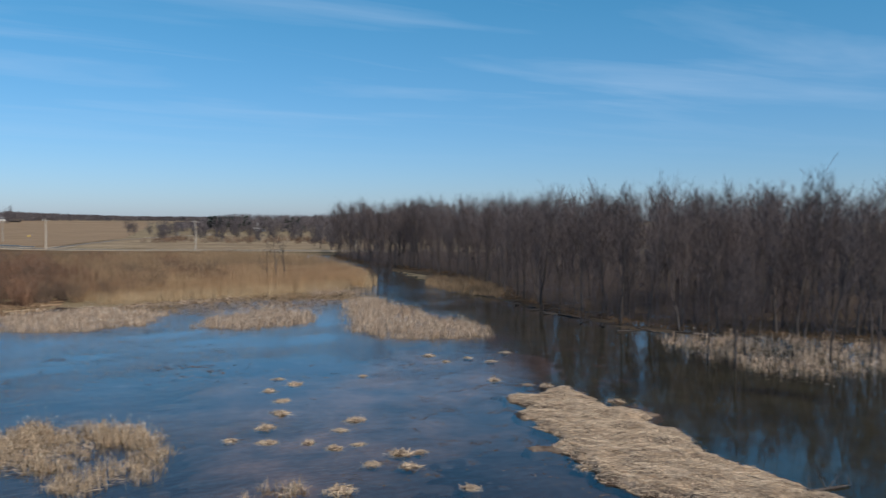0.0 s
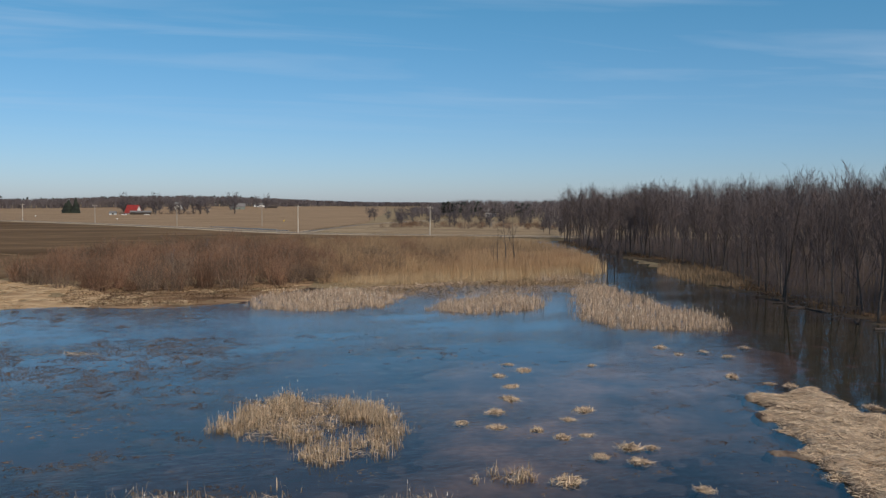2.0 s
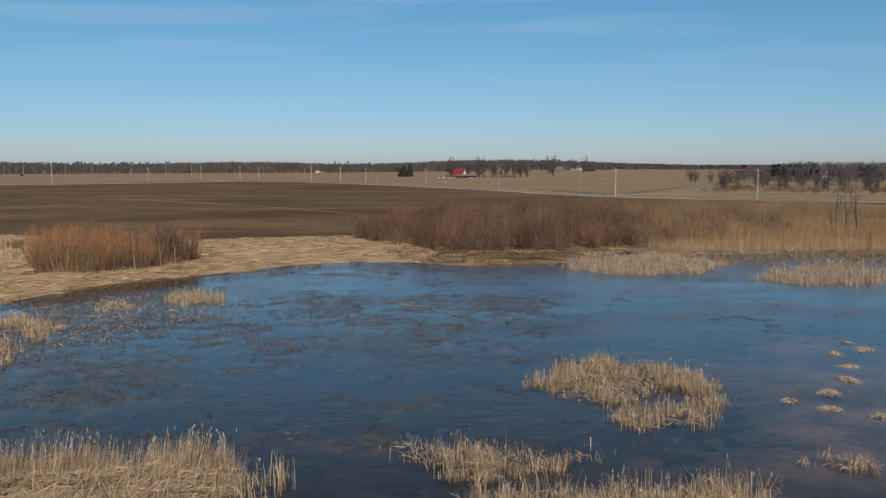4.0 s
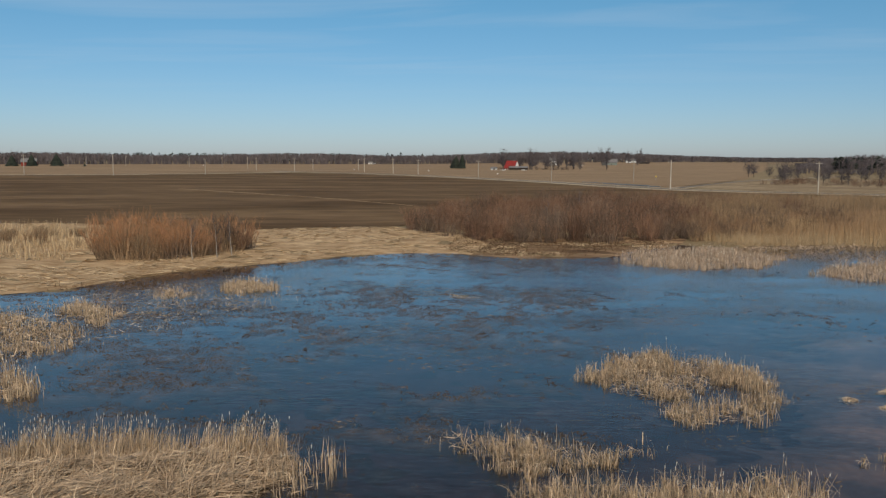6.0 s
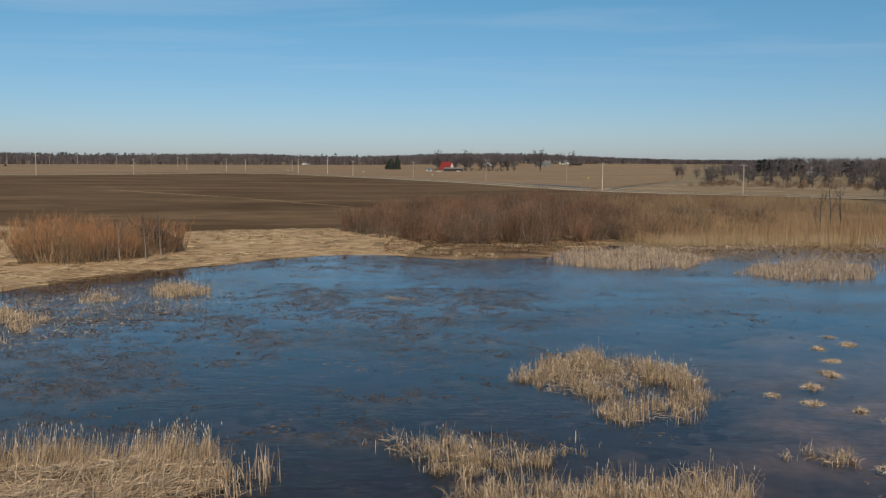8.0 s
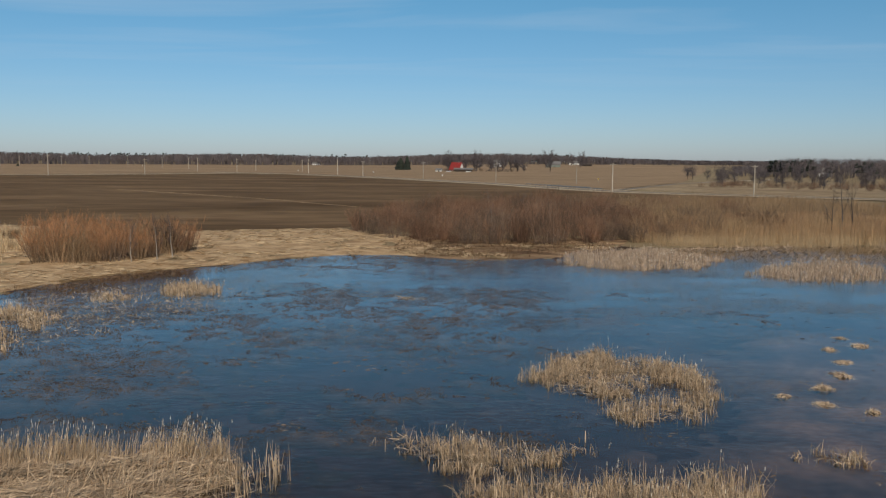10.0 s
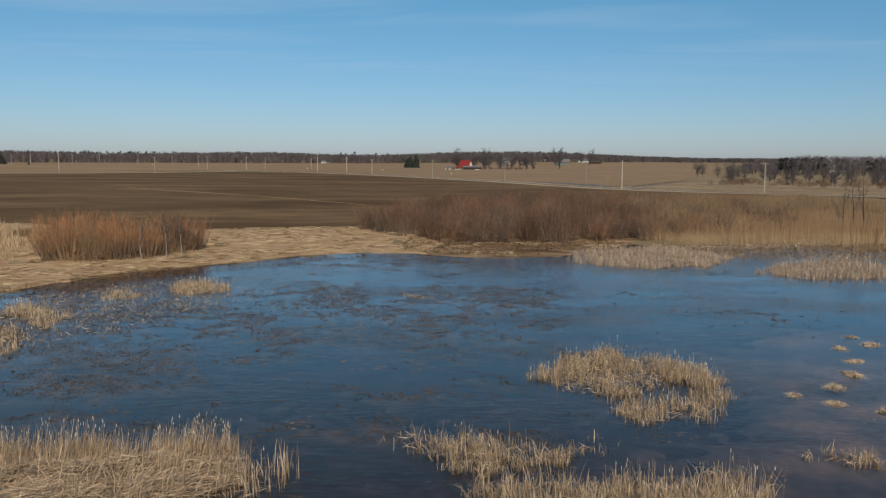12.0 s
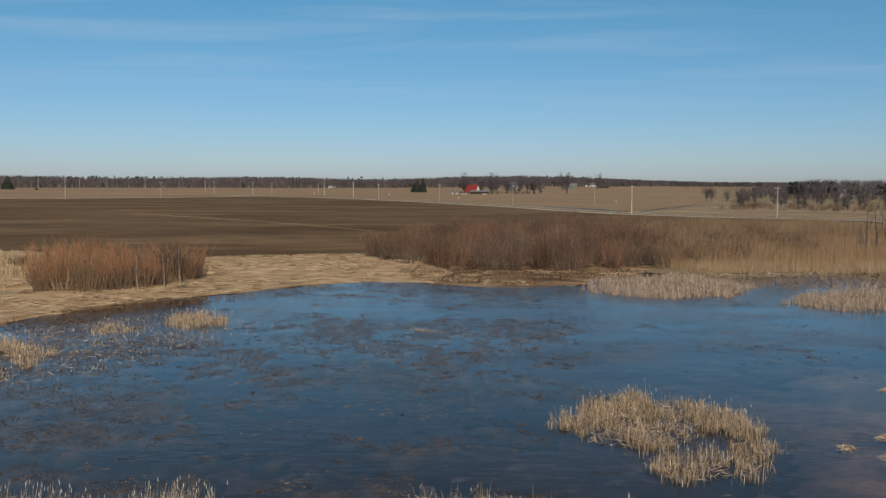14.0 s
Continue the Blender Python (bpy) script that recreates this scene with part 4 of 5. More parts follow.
stand("drowned_reeds", [(-78, 26), (-64, 24), (-57, 30), (-60, 42), (-65, 54), (-76, 57), (-80, 46), (-79, 36)], 7, 0.55, 36, M_CATTAIL, 0.04, 0.6, 2, heads=0, lean=0.4, ragged=3.0, clump=2.2, seg=2, label="sparse tan reed stubs standing in the shallow water")
stand("drowned_reeds", [(-44, 118), (-36, 112), (-30, 119), (-19, 121), (-15, 138), (-17, 150), (-27, 146), (-36, 138), (-44, 131), (-50, 124)], 14, 0.45, 35, M_BROWNREED, 0.05, 0.7, 5, heads=0, lean=0.5, ragged=3.0, clump=1.8, seg=2, label="brown drowned reed stubs in the mud before the reed bed")
stand("tall_grass", [(-103, 47), (-112, 51), (-118, 60), (-126, 64), (-135, 70), (-150, 66), (-165, 50), (-160, 30), (-130, 34), (-110, 42)], 8, 2.0, 42, M_STRAW, 0.08, 0.2, 2, 0, 0.15, 2.0, "tall pale dead grass on the bank", "tall grass", zmin=0.0)

stand("drowned_reeds", [(-86, 36), (-85, 44), (-87, 53), (-86, 60), (-84, 67), (-84, 77), (-81, 84), (-76, 87), (-77, 82), (-80, 74), (-80, 66), (-81, 60), (-82, 52), (-79, 44), (-78, 38)], 9, 0.5, 34, M_DARKREED, 0.05, 0.6, 4, heads=0, ragged=2.0, label="brown drowned reed stubs along the straw bank")
rg = np.random.RandomState(50)
Q = scatter(SHORE + [(-57, 102), (-60, 124)] + BANK[::-1], 4.2, rg)
patch = bumps(Q[:, 0], Q[:, 1], 7, 51) + 0.6 * bumps(Q[:, 0], Q[:, 1], 2.5, 52)
Q = Q[(patch > -0.5) & ((Q[:, 0] < -86) | (patch > 0.15))]
z = land(Q[:, 0], Q[:, 1]) + 0.10
V, F = lying(np.column_stack([Q, z]), rg.uniform(0.8, 2.0, len(Q)), rg, 0.7, 0.8, 0.075, 0.06)
tagged(new("flattened_reeds", mesh_np("flattened_reeds", V, F, M_STRAW)), "pale flattened reeds lying on the bank", "dead reeds", kind="stuff")

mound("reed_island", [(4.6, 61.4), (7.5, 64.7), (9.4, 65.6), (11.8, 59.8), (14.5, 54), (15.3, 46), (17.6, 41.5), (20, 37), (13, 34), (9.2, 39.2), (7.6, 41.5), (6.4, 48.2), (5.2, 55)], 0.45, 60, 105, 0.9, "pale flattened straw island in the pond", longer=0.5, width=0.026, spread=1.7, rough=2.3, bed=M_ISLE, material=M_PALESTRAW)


def tussock(seed, size):
    rg = np.random.RandomState(seed)
    n = 130
    a, r = rg.uniform(0, 2 * math.pi, n), size * np.sqrt(rg.uniform(0, 1, n))
    P = np.stack([r * np.cos(a) * 1.3, r * np.sin(a), -0.1 + 0.28 * size * (1 - (r / size) ** 2)], 1)
    V, F = lying(P, rg.uniform(0.3, 0.8, n) * size * 1.4, rg, 0.4, 0.9, 0.035, 0.25)
    V2, F2, *_ = blades(P[:45], rg.uniform(0.2, 0.45, 45) * size, rg, 0.7, 0.5, 0.03)
    XX, YY = np.meshgrid(np.linspace(-1.5, 1.5, 15) * size, np.linspace(-1.2, 1.2, 13) * size)
    d = np.hypot(XX / 1.25, YY) / size + 0.25 * bumps(XX * 3, YY * 3, 1.0, seed)
    ZZ = 0.42 * size * (1 - smooth01(d / 0.95)) - 0.15 - 0.7 * smooth01((d - 0.5) / 0.4)
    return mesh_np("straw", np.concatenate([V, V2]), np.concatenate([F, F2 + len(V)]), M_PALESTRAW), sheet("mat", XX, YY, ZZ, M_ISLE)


TUS = [tussock(70 + k, 0.62) for k in range(4)]
spots = [(-13.9, 68.1, .8), (-12.1, 66, 1.1), (-13.6, 63.3, .8), (-11.9, 59.8, 1), (-11.2, 55.9, 1.1), (-11.3, 52, .9), (-12.7, 48.8, .8), (-10.4, 48.4, .9), (-8, 48.5, .7),
         (-6.5, 51.5, .8), (-5.9, 54.2, 1.1), (-6.3, 47.4, .8), (-5, 48.2, .7), (-3.8, 44.3, .8), (-2.4, 46.5, 1), (-1.3, 46.8, .7), (-1.7, 44, .9), (-4.9, 39.8, 1.2), (1.5, 40.4, .8), (-7.1, 69.7, .6),
         (3.9, 68.5, .9), (6.5, 66.6, .7), (7.9, 66.2, .9), (12.4, 60.6, .9), (4, 77.6, .9), (-0.2, 77.4, .7), (-1.9, 80.6, .9), (1.9, 79.5, .8), (5.6, 83, .8), (7.6, 44, .8)]
for k, (x, y, s) in enumerate(spots):
    r = thing("straw_tussock", pose(x, y, 0, 0, 0, k * 77) @ Matrix.Diagonal((s, s, s * (0.8 + 0.3 * (k % 3)), 1)), "small pale straw tussock rising from the shallow water", "tussock", "straw tussocks in the pond")
    part("straw", TUS[k % 4][0], r)
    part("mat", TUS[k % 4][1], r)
stand("cattail_stand", [(-9.2, 38.6), (-7.4, 38.4), (-6.6, 39.8), (-7.6, 40.6), (-9, 40.2)], 55, 1.1, 32, M_CATTAIL, 0.026, 0.4, 14, arch=0.08, label="small broken cattail clump in the pond")

rg = np.random.RandomState(80)
Q = rg.uniform((-86, 8), (14, 112), (36000, 2))
fac = bumps(Q[:, 0], Q[:, 1], 9, 81) + 0.7 * bumps(Q[:, 0], Q[:, 1], 3.2, 82) + 0.5 * bumps(Q[:, 0], Q[:, 1], 1.1, 83)
side = smooth01((-Q[:, 0] - 18) / 30) * 0.55
Q = Q[(fac + side > 0.75) & (signed(POND, Q[:, 0], Q[:, 1]) < -1)]
n = len(Q)
V, F = lying(np.column_stack([Q, np.full(n, 0.006)]), rg.uniform(0.08, 0.4, n), rg, 0.7, 1.0, 0.04, 0.02)
V[:, 2] = np.clip(V[:, 2], 0.004, 0.05)
tagged(new("floating_debris", mesh_np("floating_debris", V, F, M_DEBRIS)), "brown drowned weeds and debris floating on the pond", "water weeds", kind="stuff")


# ---- shrubs ----
def shrubs(poly, spacing, H, variants, stem, tip, seed, label, group, limit, name="willow_shrub", stems=62, twig=14):
    """A thicket: shrubs of several builds, each with its stems and its twigs."""
    rg = np.random.RandomState(seed)
    meshes = []
    for k in range(variants):
        a, b = shrub(seed + k, H * (0.85 + 0.3 * k / variants), stems, 1.0 + 0.35 * (k % 3), 0.3, twig)
        meshes.append((mesh_np("stem_clump", *a, stem[k % len(stem)]), mesh_np("crown", *b, tip[k % len(tip)])))
    Q, done = scatter(poly, 2.0, rg), []
    for x, y in Q:
        if len(done) >= limit:
            break
        if all((x - a) ** 2 + (y - b) ** 2 > spacing ** 2 for a, b in done):
            done.append((x, y))
    for k, (x, y) in enumerate(done):
        s = rg.uniform(0.62, 1.12) * (1 + 0.14 * float(bumps(np.array([x]), np.array([y]), 9.0, seed)[0]))
        root = thing(name, pose(x, y, max(land_at(x, y), -0.1), 0, 0, rg.uniform(0, 360)) @ Matrix.Diagonal((s * 1.1, s * 1.1, s, 1)), label, "shrub", group)
        m = meshes[rg.randint(variants)]
        part("stem_clump", m[0], root)
        tagged(part("crown", m[1], root), kind="stuff")


stand("marsh_grass", [(-80, 90), (-67, 92.5), (-61, 97), (-60, 108), (-58, 118), (-62, 127), (-72, 117), (-82, 107), (-90, 108)], 9, 0.7, 45, M_DARKREED, 0.06, 0.5, 5, 0, 0.4, 1.5, "brown broken marsh grass under the osiers", "marsh grass", seg=2, zmin=0.0)
stand("marsh_straw", [(-79, 89.6), (-67, 92), (-61.5, 96), (-62.5, 98), (-70, 95.5), (-81, 93)], 20, 0.35, 46, M_STRAW, 0.07, 0.6, 14, 0, 0.5, 2.2, "pale straw drift on the wet marsh edge", "dead reeds", seg=2, zmin=0.0)
shrubs([(-106, 110), (-98, 106), (-90, 103.5), (-82, 100), (-71, 106), (-62.5, 119), (-62, 140), (-80, 165), (-112, 195), (-128, 180), (-118, 145), (-112, 125)], 2.7, 4.9, 6, (M_RED, M_BROWNSTEM, M_BROWNSTEM), (M_REDTIP, M_BROWNSTEM, M_REDTIP), 100, "bare red-brown osier shrub at the pond edge", "osier thicket", 235, "osier_shrub")
shrubs([(-66, 122), (-57, 127), (-46, 138), (-40, 150), (-56, 160), (-74, 162), (-72, 138)], 3.0, 4.2, 4, (M_BROWNSTEM, M_TANSTEM), (M_BROWNSTEM, M_REDTIP, M_TANSTEM), 120, "bare brown willow shrub among the reeds", "brown willows", 85)
shrubs([(-50, 142), (-40, 147), (-30, 157), (-25, 168), (-36, 180), (-58, 172), (-60, 152)], 3.6, 3.9, 3, (M_TANSTEM, M_BROWNSTEM), (M_TANSTEM, M_BROWNSTEM), 125, "bare tan-brown willow shrub among tall reeds", "willows in the reeds", 42)
shrubs([(-112, 185), (-80, 165), (-66, 158), (-50, 182), (-62, 200), (-100, 225), (-130, 210)], 4.3, 4.6, 4, (M_TANSTEM, M_BROWNSTEM), (M_TANSTEM, M_REDTIP), 130, "bare tan willow shrub behind the thicket", "tan willows behind", 70, stems=45, twig=10)
shrubs([(-101, 50.5), (-97, 53), (-95, 58.5), (-95.3, 63), (-108, 66), (-112, 64), (-111, 57)], 1.8, 4.7, 4, (M_TANSTEM, M_BROWNSTEM, M_TANSTEM), (M_ORANGE, M_ORANGE, M_TANSTEM, M_ORANGE), 140, "bare orange-tipped willow shrub on the straw bank", "orange willows", 60, twig=18)
shrubs([(-95.3, 62), (-95.6, 65.2), (-98.5, 71), (-105, 73), (-112, 69.5), (-108, 64)], 1.9, 4.4, 4, (M_BROWNSTEM, M_TANSTEM), (M_TANSTEM, M_REDTIP, M_ORANGE, M_BROWNSTEM), 145, "bare grey-brown willow shrub on the straw bank", "brown bank willows", 45, twig=18)
shrubs([(-126, 49), (-123, 52), (-130, 62), (-140, 60), (-138, 50)], 4.5, 2.4, 2, (M_BROWNSTEM,), (M_TANSTEM,), 150, "small bare shrub in dead grass", "small bank shrubs", 8)


# ---- bare trees ----
def tree_kind(seed, H, bark=None, twig=None, **kw):
    (a, b), (c, d) = bare_tree(seed, H, **kw)
    return mesh_np("trunk", a, b, bark or M_BARK, True), mesh_np("crown", c, d, twig or M_TWIG)


def plant(kinds, k, x, y, s, rz, label, group, name="bare_tree", z=None):
    r = thing(name, pose(x, y, max(land_at(x, y), -0.2) if z is None else z, 0, 0, rz) @ Matrix.Diagonal((s, s, s, 1)), label, "tree", group)
    part("trunk", kinds[k][0], r)
    part("crown", kinds[k][1], r)


EAST = [(-44, 305), (-31, 258), (-13, 221), (-2, 199), (6, 173), (9.5, 155), (11.5, 137), (15, 123), (20, 112), (26, 103), (38, 97), (52, 91), (66, 84), (82, 72), (96, 45)]
FOREST = [tree_kind(200 + k, 14.6 + (k % 4) * 0.5, limbs=24, subs=6, twigs=12, twig_r=0.016, low=0.14 + 0.06 * (k % 3), wide=0.39, r0=0.15 + 0.02 * (k % 3)) for k in range(8)]
rg = np.random.RandomState(210)
E = resample(EAST, 400)
TE = np.gradient(E, axis=0)
NE = np.stack([-TE[:, 1], TE[:, 0]], 1) / np.hypot(TE[:, 0], TE[:, 1])[:, None]
NE = np.where((NE[:, :1] * 0.8 + NE[:, 1:] * 0.6) < 0, -NE, NE)
placed, tries = [], 0
while len(placed) < 270 and tries < 6000:
    tries += 1
    i, u = rg.randint(400), 42 * rg.uniform(0, 1) ** 1.7 - 1.0
    x, y = E[i] + NE[i] * u
    if all((x - a) ** 2 + (y - b) ** 2 > 2.9 ** 2 for a, b in placed):
        placed.append((x, y))
for k, (x, y) in enumerate(placed):
    plant(FOREST, k % 8, x, y, rg.uniform(0.85, 1.1) * (1.06 if x > 50 and y < 100 else 1.0), rg.uniform(0, 360), "tall leafless grey-brown tree in the flooded wood", "trees of the wood")
for x, y, s in ((34.0, 110.2, 0.62), (35.8, 105.7, 0.69), (35.4, 95.6, 0.76), (43.1, 108.9, 0.83), (38.1, 90.5, 0.90), (45.5, 103.5, 0.62), (40.1, 85.6, 0.69), (47.2, 96.2, 0.76), (41.3, 80.5, 0.83), (53.1, 112.6, 0.90), (41.9, 117.1, 0.62), (49.4, 120.3, 0.69), (52.3, 101.3, 0.76), (52.9, 119.1, 0.83), (24.5, 79, .7), (26.5, 77, .62), (35.4, 77.5, .85), (32.6, 61, .8), (38.4, 100, .9), (29, 82, .6), (42, 83, .8)):
    plant(FOREST, int(x) % 8, x, y, s, x * 50, "leafless dark tree standing in the pond", "drowned trees", z=-0.3)

SLIM = [tree_kind(230 + k, 10.5, limbs=24, subs=6, twigs=6, low=0.2, wide=0.22, r0=0.12, twig_r=0.024) for k in range(3)]
for k, (x, y, s) in enumerate(((-13.2, 148, 1), (-12, 149.5, .85), (-14.4, 151, .75), (-11.4, 146.6, .6))):
    plant(SLIM, k % 3, x, y, s, k * 100, "slim leafless tree beside the channel", "channel trees", z=0.0)
SNAG = [tree_kind(240 + k, 9.0, twig=M_BARK, limbs=7, subs=3, twigs=3, low=0.35, wide=0.36, r0=0.15) for k in range(3)]
for k, (x, y, s) in enumerate(((-33.8, 153.4, .95), (-32.7, 156, 1.12), (-31.8, 159, 1.1), (-35.5, 157, .6))):
    plant(SNAG, k % 3, x, y, s, k * 80, "dead bare snag among tall reeds", "snags", "snag")
BIRCH = [tree_kind(250 + k, 5.2, bark=M_PALEBARK, limbs=8, subs=3, twigs=3, low=0.3, wide=0.2, r0=0.07) for k in range(2)]
for k, (x, y) in enumerate(((-94, 59), (-93.8, 62.5), (-94.2, 65), (-93, 150), (-80, 118))):
    plant(BIRCH, k % 2, x, y, 1.0, k * 120, "slim pale-barked young birch on the bank", "young birches", "birch")


strip("forest_floor", [tuple(p) for p in E[::13] - NE[::13] * 5], [tuple(p) for p in E[::13] + NE[::13] * 110], 260, 80, 0.05, M_LITTER, "dark brown leaf litter under the wood", "forest floor")
stand("shore_grass", [tuple(p) for p in E[::16] - NE[::16] * 1.6] + [tuple(p) for p in (E + NE * 3.0)[::-16]], 7, 0.9, 44, M_DARKREED, 0.07, 0.5, 3, 0, 0.4, 1.6, "tufts of brown dead grass along the wood's edge", "shore grass", seg=2, zmin=-0.1)
rg = np.random.RandomState(260)
i, u = rg.randint(0, 400, 1200), 3 + 80 * rg.uniform(0, 1, 1200) ** 1.6
Q = E[i] + NE[i] * u[:, None]
V, F = deep_wood(Q[:, 0], Q[:, 1], np.maximum(land(Q[:, 0], Q[:, 1]), 0), rg.uniform(16.0, 19.0, 1200) * np.where((Q[:, 0] > 50) & (Q[:, 1] < 105), 1.1, 1.0), 14, 150, rg)
tagged(new("woodland", mesh_np("woodland", V, F, M_TWIG)), "dense leafless wood behind the pond", "woods", kind="stuff")

i, u = rg.randint(0, 400, 20000), rg.uniform(0.3, 40, 20000)
Q = E[i] + NE[i] * u[:, None]
a, h = rg.uniform(0, 2 * math.pi, 20000), rg.uniform(1.0, 4.5, 20000)
A = np.column_stack([Q, np.maximum(land(Q[:, 0], Q[:, 1]), -0.1) - 0.1])
V, F = spikes(A, A + np.stack([np.cos(a) * h * 0.3, np.sin(a) * h * 0.3, h], 1), 0.025)
tagged(new("undergrowth", mesh_np("undergrowth", V, F, M_TWIG)), "bare grey-brown undergrowth beneath the wood", "undergrowth", kind="stuff")


def fallen_log(x, y, rz, L, r, seed):
    rg = np.random.RandomState(seed)
    vs, fs = [], []
    pts = [(-L / 2 + L * i / 5, rg.normal(0, 0.06), rg.normal(0, 0.03)) for i in range(6)]
    tube(vs, fs, pts, [r * (1.1 - 0.12 * i) for i in range(5)], 7)
    root = thing("fallen_log", pose(x, y, max(land_at(x, y), 0) + r * 0.3, 0, rg.uniform(-4, 4), rz), "weathered fallen trunk lying at the water's edge", "log", "fallen logs")
    part("trunk", mesh_np("trunk", *join_np(vs, fs), M_BARK, True), root)
    for k in range(5):
        vs, fs = [], []
        q = Vector((rg.uniform(-L / 2, L / 2), 0, 0))
        tube(vs, fs, [q, q + Vector((rg.normal(0, 0.5), rg.normal(0, 0.5), rg.uniform(0.3, 1.3)))], [r * 0.35], 4)
        part("broken_limb", mesh_np("broken_limb", *join_np(vs, fs), M_BARK), root)


for k, (x, y, rz, L, r) in enumerate(((14.5, 118, 40, 4, .13), (17.5, 109, 65, 4, .14), (21.5, 100, 30, 4, .12), (10.5, 131, 75, 4, .15), (27, 99, -25, 5, .13), (19.2, 40.8, 20, 2.6, .11), (34, 94, 30, 4, .13), (8, 147, 50, 4, .14), (13, 122, 10, 3, .12), (19, 105, 85, 3, .12), (12, 127, 100, 5, .12), (16, 115, 120, 5, .13), (23.5, 101, 110, 5, .12), (30, 97, 5, 4, .14), (4, 160, 70, 4, .13))):
    fallen_log(x, y, rz, L, r, 270 + k)

# ---- far woods ----
rg = np.random.RandomState(280)
a = np.radians(np.concatenate([rg.uniform(14, 84, 4600), rg.uniform(-6, 18.5, 1000)]))
d = np.concatenate([rg.uniform(1270, 1420, 4600), rg.uniform(690, 880, 1000)])
X, Y = -d * np.sin(a), d * np.cos(a)
V, F = coarse_wood(X, Y, land(X, Y), np.where(d < 1000, 1.02 * (0.45 + 0.55 * smooth01((18.5 - np.degrees(a)) / 4)), 1.0) * (rg.uniform(13, 17, 5600) + 1.5 * np.sin(a * 23)) * np.where(d > 1000, 0.45 + 0.55 * smooth01((np.degrees(a) - 20) / 10), 1), 13, np.where(d > 1000, 0.42, 0.24), 5.2, rg)
tagged(new("far_woods", mesh_np("far_woods", V, F, M_WOODS)), "distant leafless brown woods along the horizon", "woods", kind="stuff")
cv, cf = [], []


def conifer(vs, fs, rg, x, y, z, H, R, tiers=6, sides=9, taper=0.8):
    """Ragged tiers of needle branches round a trunk."""
    for i in range(tiers):
        t = i / tiers
        z0, z1 = z + H * (0.06 + 0.86 * t), z + H * min(1.0, 0.06 + 0.86 * t + 0.40)
        o = 0
        ring = [(x, y, z1)]
        for k in range(sides * 2):
            c = 2 * math.pi * (k + rg.uniform(-0.3, 0.3)) / (sides * 2)
            rr = R * (1 - t) ** taper * (1.0 if k % 2 else 0.6) * rg.uniform(0.75, 1.15) + 0.15
            ring.append((x + rr * math.cos(c), y + rr * math.sin(c), z0 + rg.uniform(-0.03, 0.03) * H))
        vs.append(np.array(ring))
        fs.append(np.array([(o, o + 1 + k, o + 1 + (k + 1) % (sides * 2)) for k in range(sides * 2)]))


def pine(vs, fs, rg, x, y, z, H, broad=1.0):
    """A far pine: uneven clumps of needles piled on a bare stem."""
    base = np.array([(1, 0, 0.1), (0.3, 0.95, -0.2), (-0.8, 0.6, 0.2), (-0.8, -0.6, -0.2), (0.3, -0.95, 0.1), (0.1, 0.1, 0.65)])
    tri = np.array([(0, 1, 5), (1, 2, 5), (2, 3, 5), (3, 4, 5), (4, 0, 5), (0, 2, 1), (0, 3, 2), (0, 4, 3)])
    wide = rg.uniform(0.16, 0.26) * H * broad
    for k in range(9):
        t = rg.uniform(0.3, 0.92) if k else 0.93
        q = wide * (1.12 - t) ** 0.6
        c = np.array([x + rg.normal(0, q * 0.45), y + rg.normal(0, q * 0.45), z + H * (t - 0.06)])
        vs.append(c + base * rg.uniform(0.8, 1.25, (6, 3)) * np.array([q, q, H * rg.uniform(0.10, 0.2)]))
        fs.append(tri)


def conifer_band(a0, a1, n):
    for k in range(n):
        a, d = radians(rg.uniform(a0, a1)), rg.uniform(1390, 1480)
        x, y = -d * math.sin(a), d * math.cos(a)
        pine(cv, cf, rg, x, y, land_at(x, y), rg.uniform(13, 17.5) if k % 3 else rg.uniform(16, 19))


for a0, a1, n in ((29, 38, 120), (47, 57, 150), (57, 69, 190), (38, 47, 40), (69, 80, 80)):
    conifer_band(a0, a1, n)
for k in range(36):
    a, d = radians(rg.uniform(14.0, 16.4) if k < 28 else rg.uniform(10.5, 13)), rg.uniform(700, 760)
    pine(cv, cf, rg, -d * math.sin(a), d * math.cos(a), 2.6, rg.uniform(11.5, 13.5) if k < 28 else rg.uniform(10.5, 12.5), 1.5)
tagged(new("far_conifers", mesh_np("far_conifers", *join_np(cv, cf), M_CONIFER)), "distant dark green conifers on the skyline", "woods", kind="stuff")


def spruce(x, y, H, R, seed):
    rg = np.random.RandomState(seed)
    root = thing("spruce", pose(x, y, land_at(x, y)), "dark green dense spruce standing in the stubble field", "tree", "field spruces")
    vs, fs = [], []
    tube(vs, fs, [(0, 0, -0.3), (0, 0, H * 0.9)], [0.3], 6)
    part("trunk", mesh_np("trunk", *join_np(vs, fs), M_BARK), root)
    vs, fs = [], []
    conifer(vs, fs, rg, 0, 0, 0, H, R, 12, 14, 0.88)
    part("crown", mesh_np("crown", *join_np(vs, fs), M_CONIFER), root)


for k, (x, y, H, R) in enumerate(((-563, 665, 13.5, 6.4), (-554, 664, 16, 4.6), (-569, 668, 10.5, 4.5), (-975, 392, 13, 7), (-950, 430, 15, 8), (-962, 408, 14, 7), (-925, 450, 3.5, 2))):
    spruce(x, y, H, R, 290 + k)

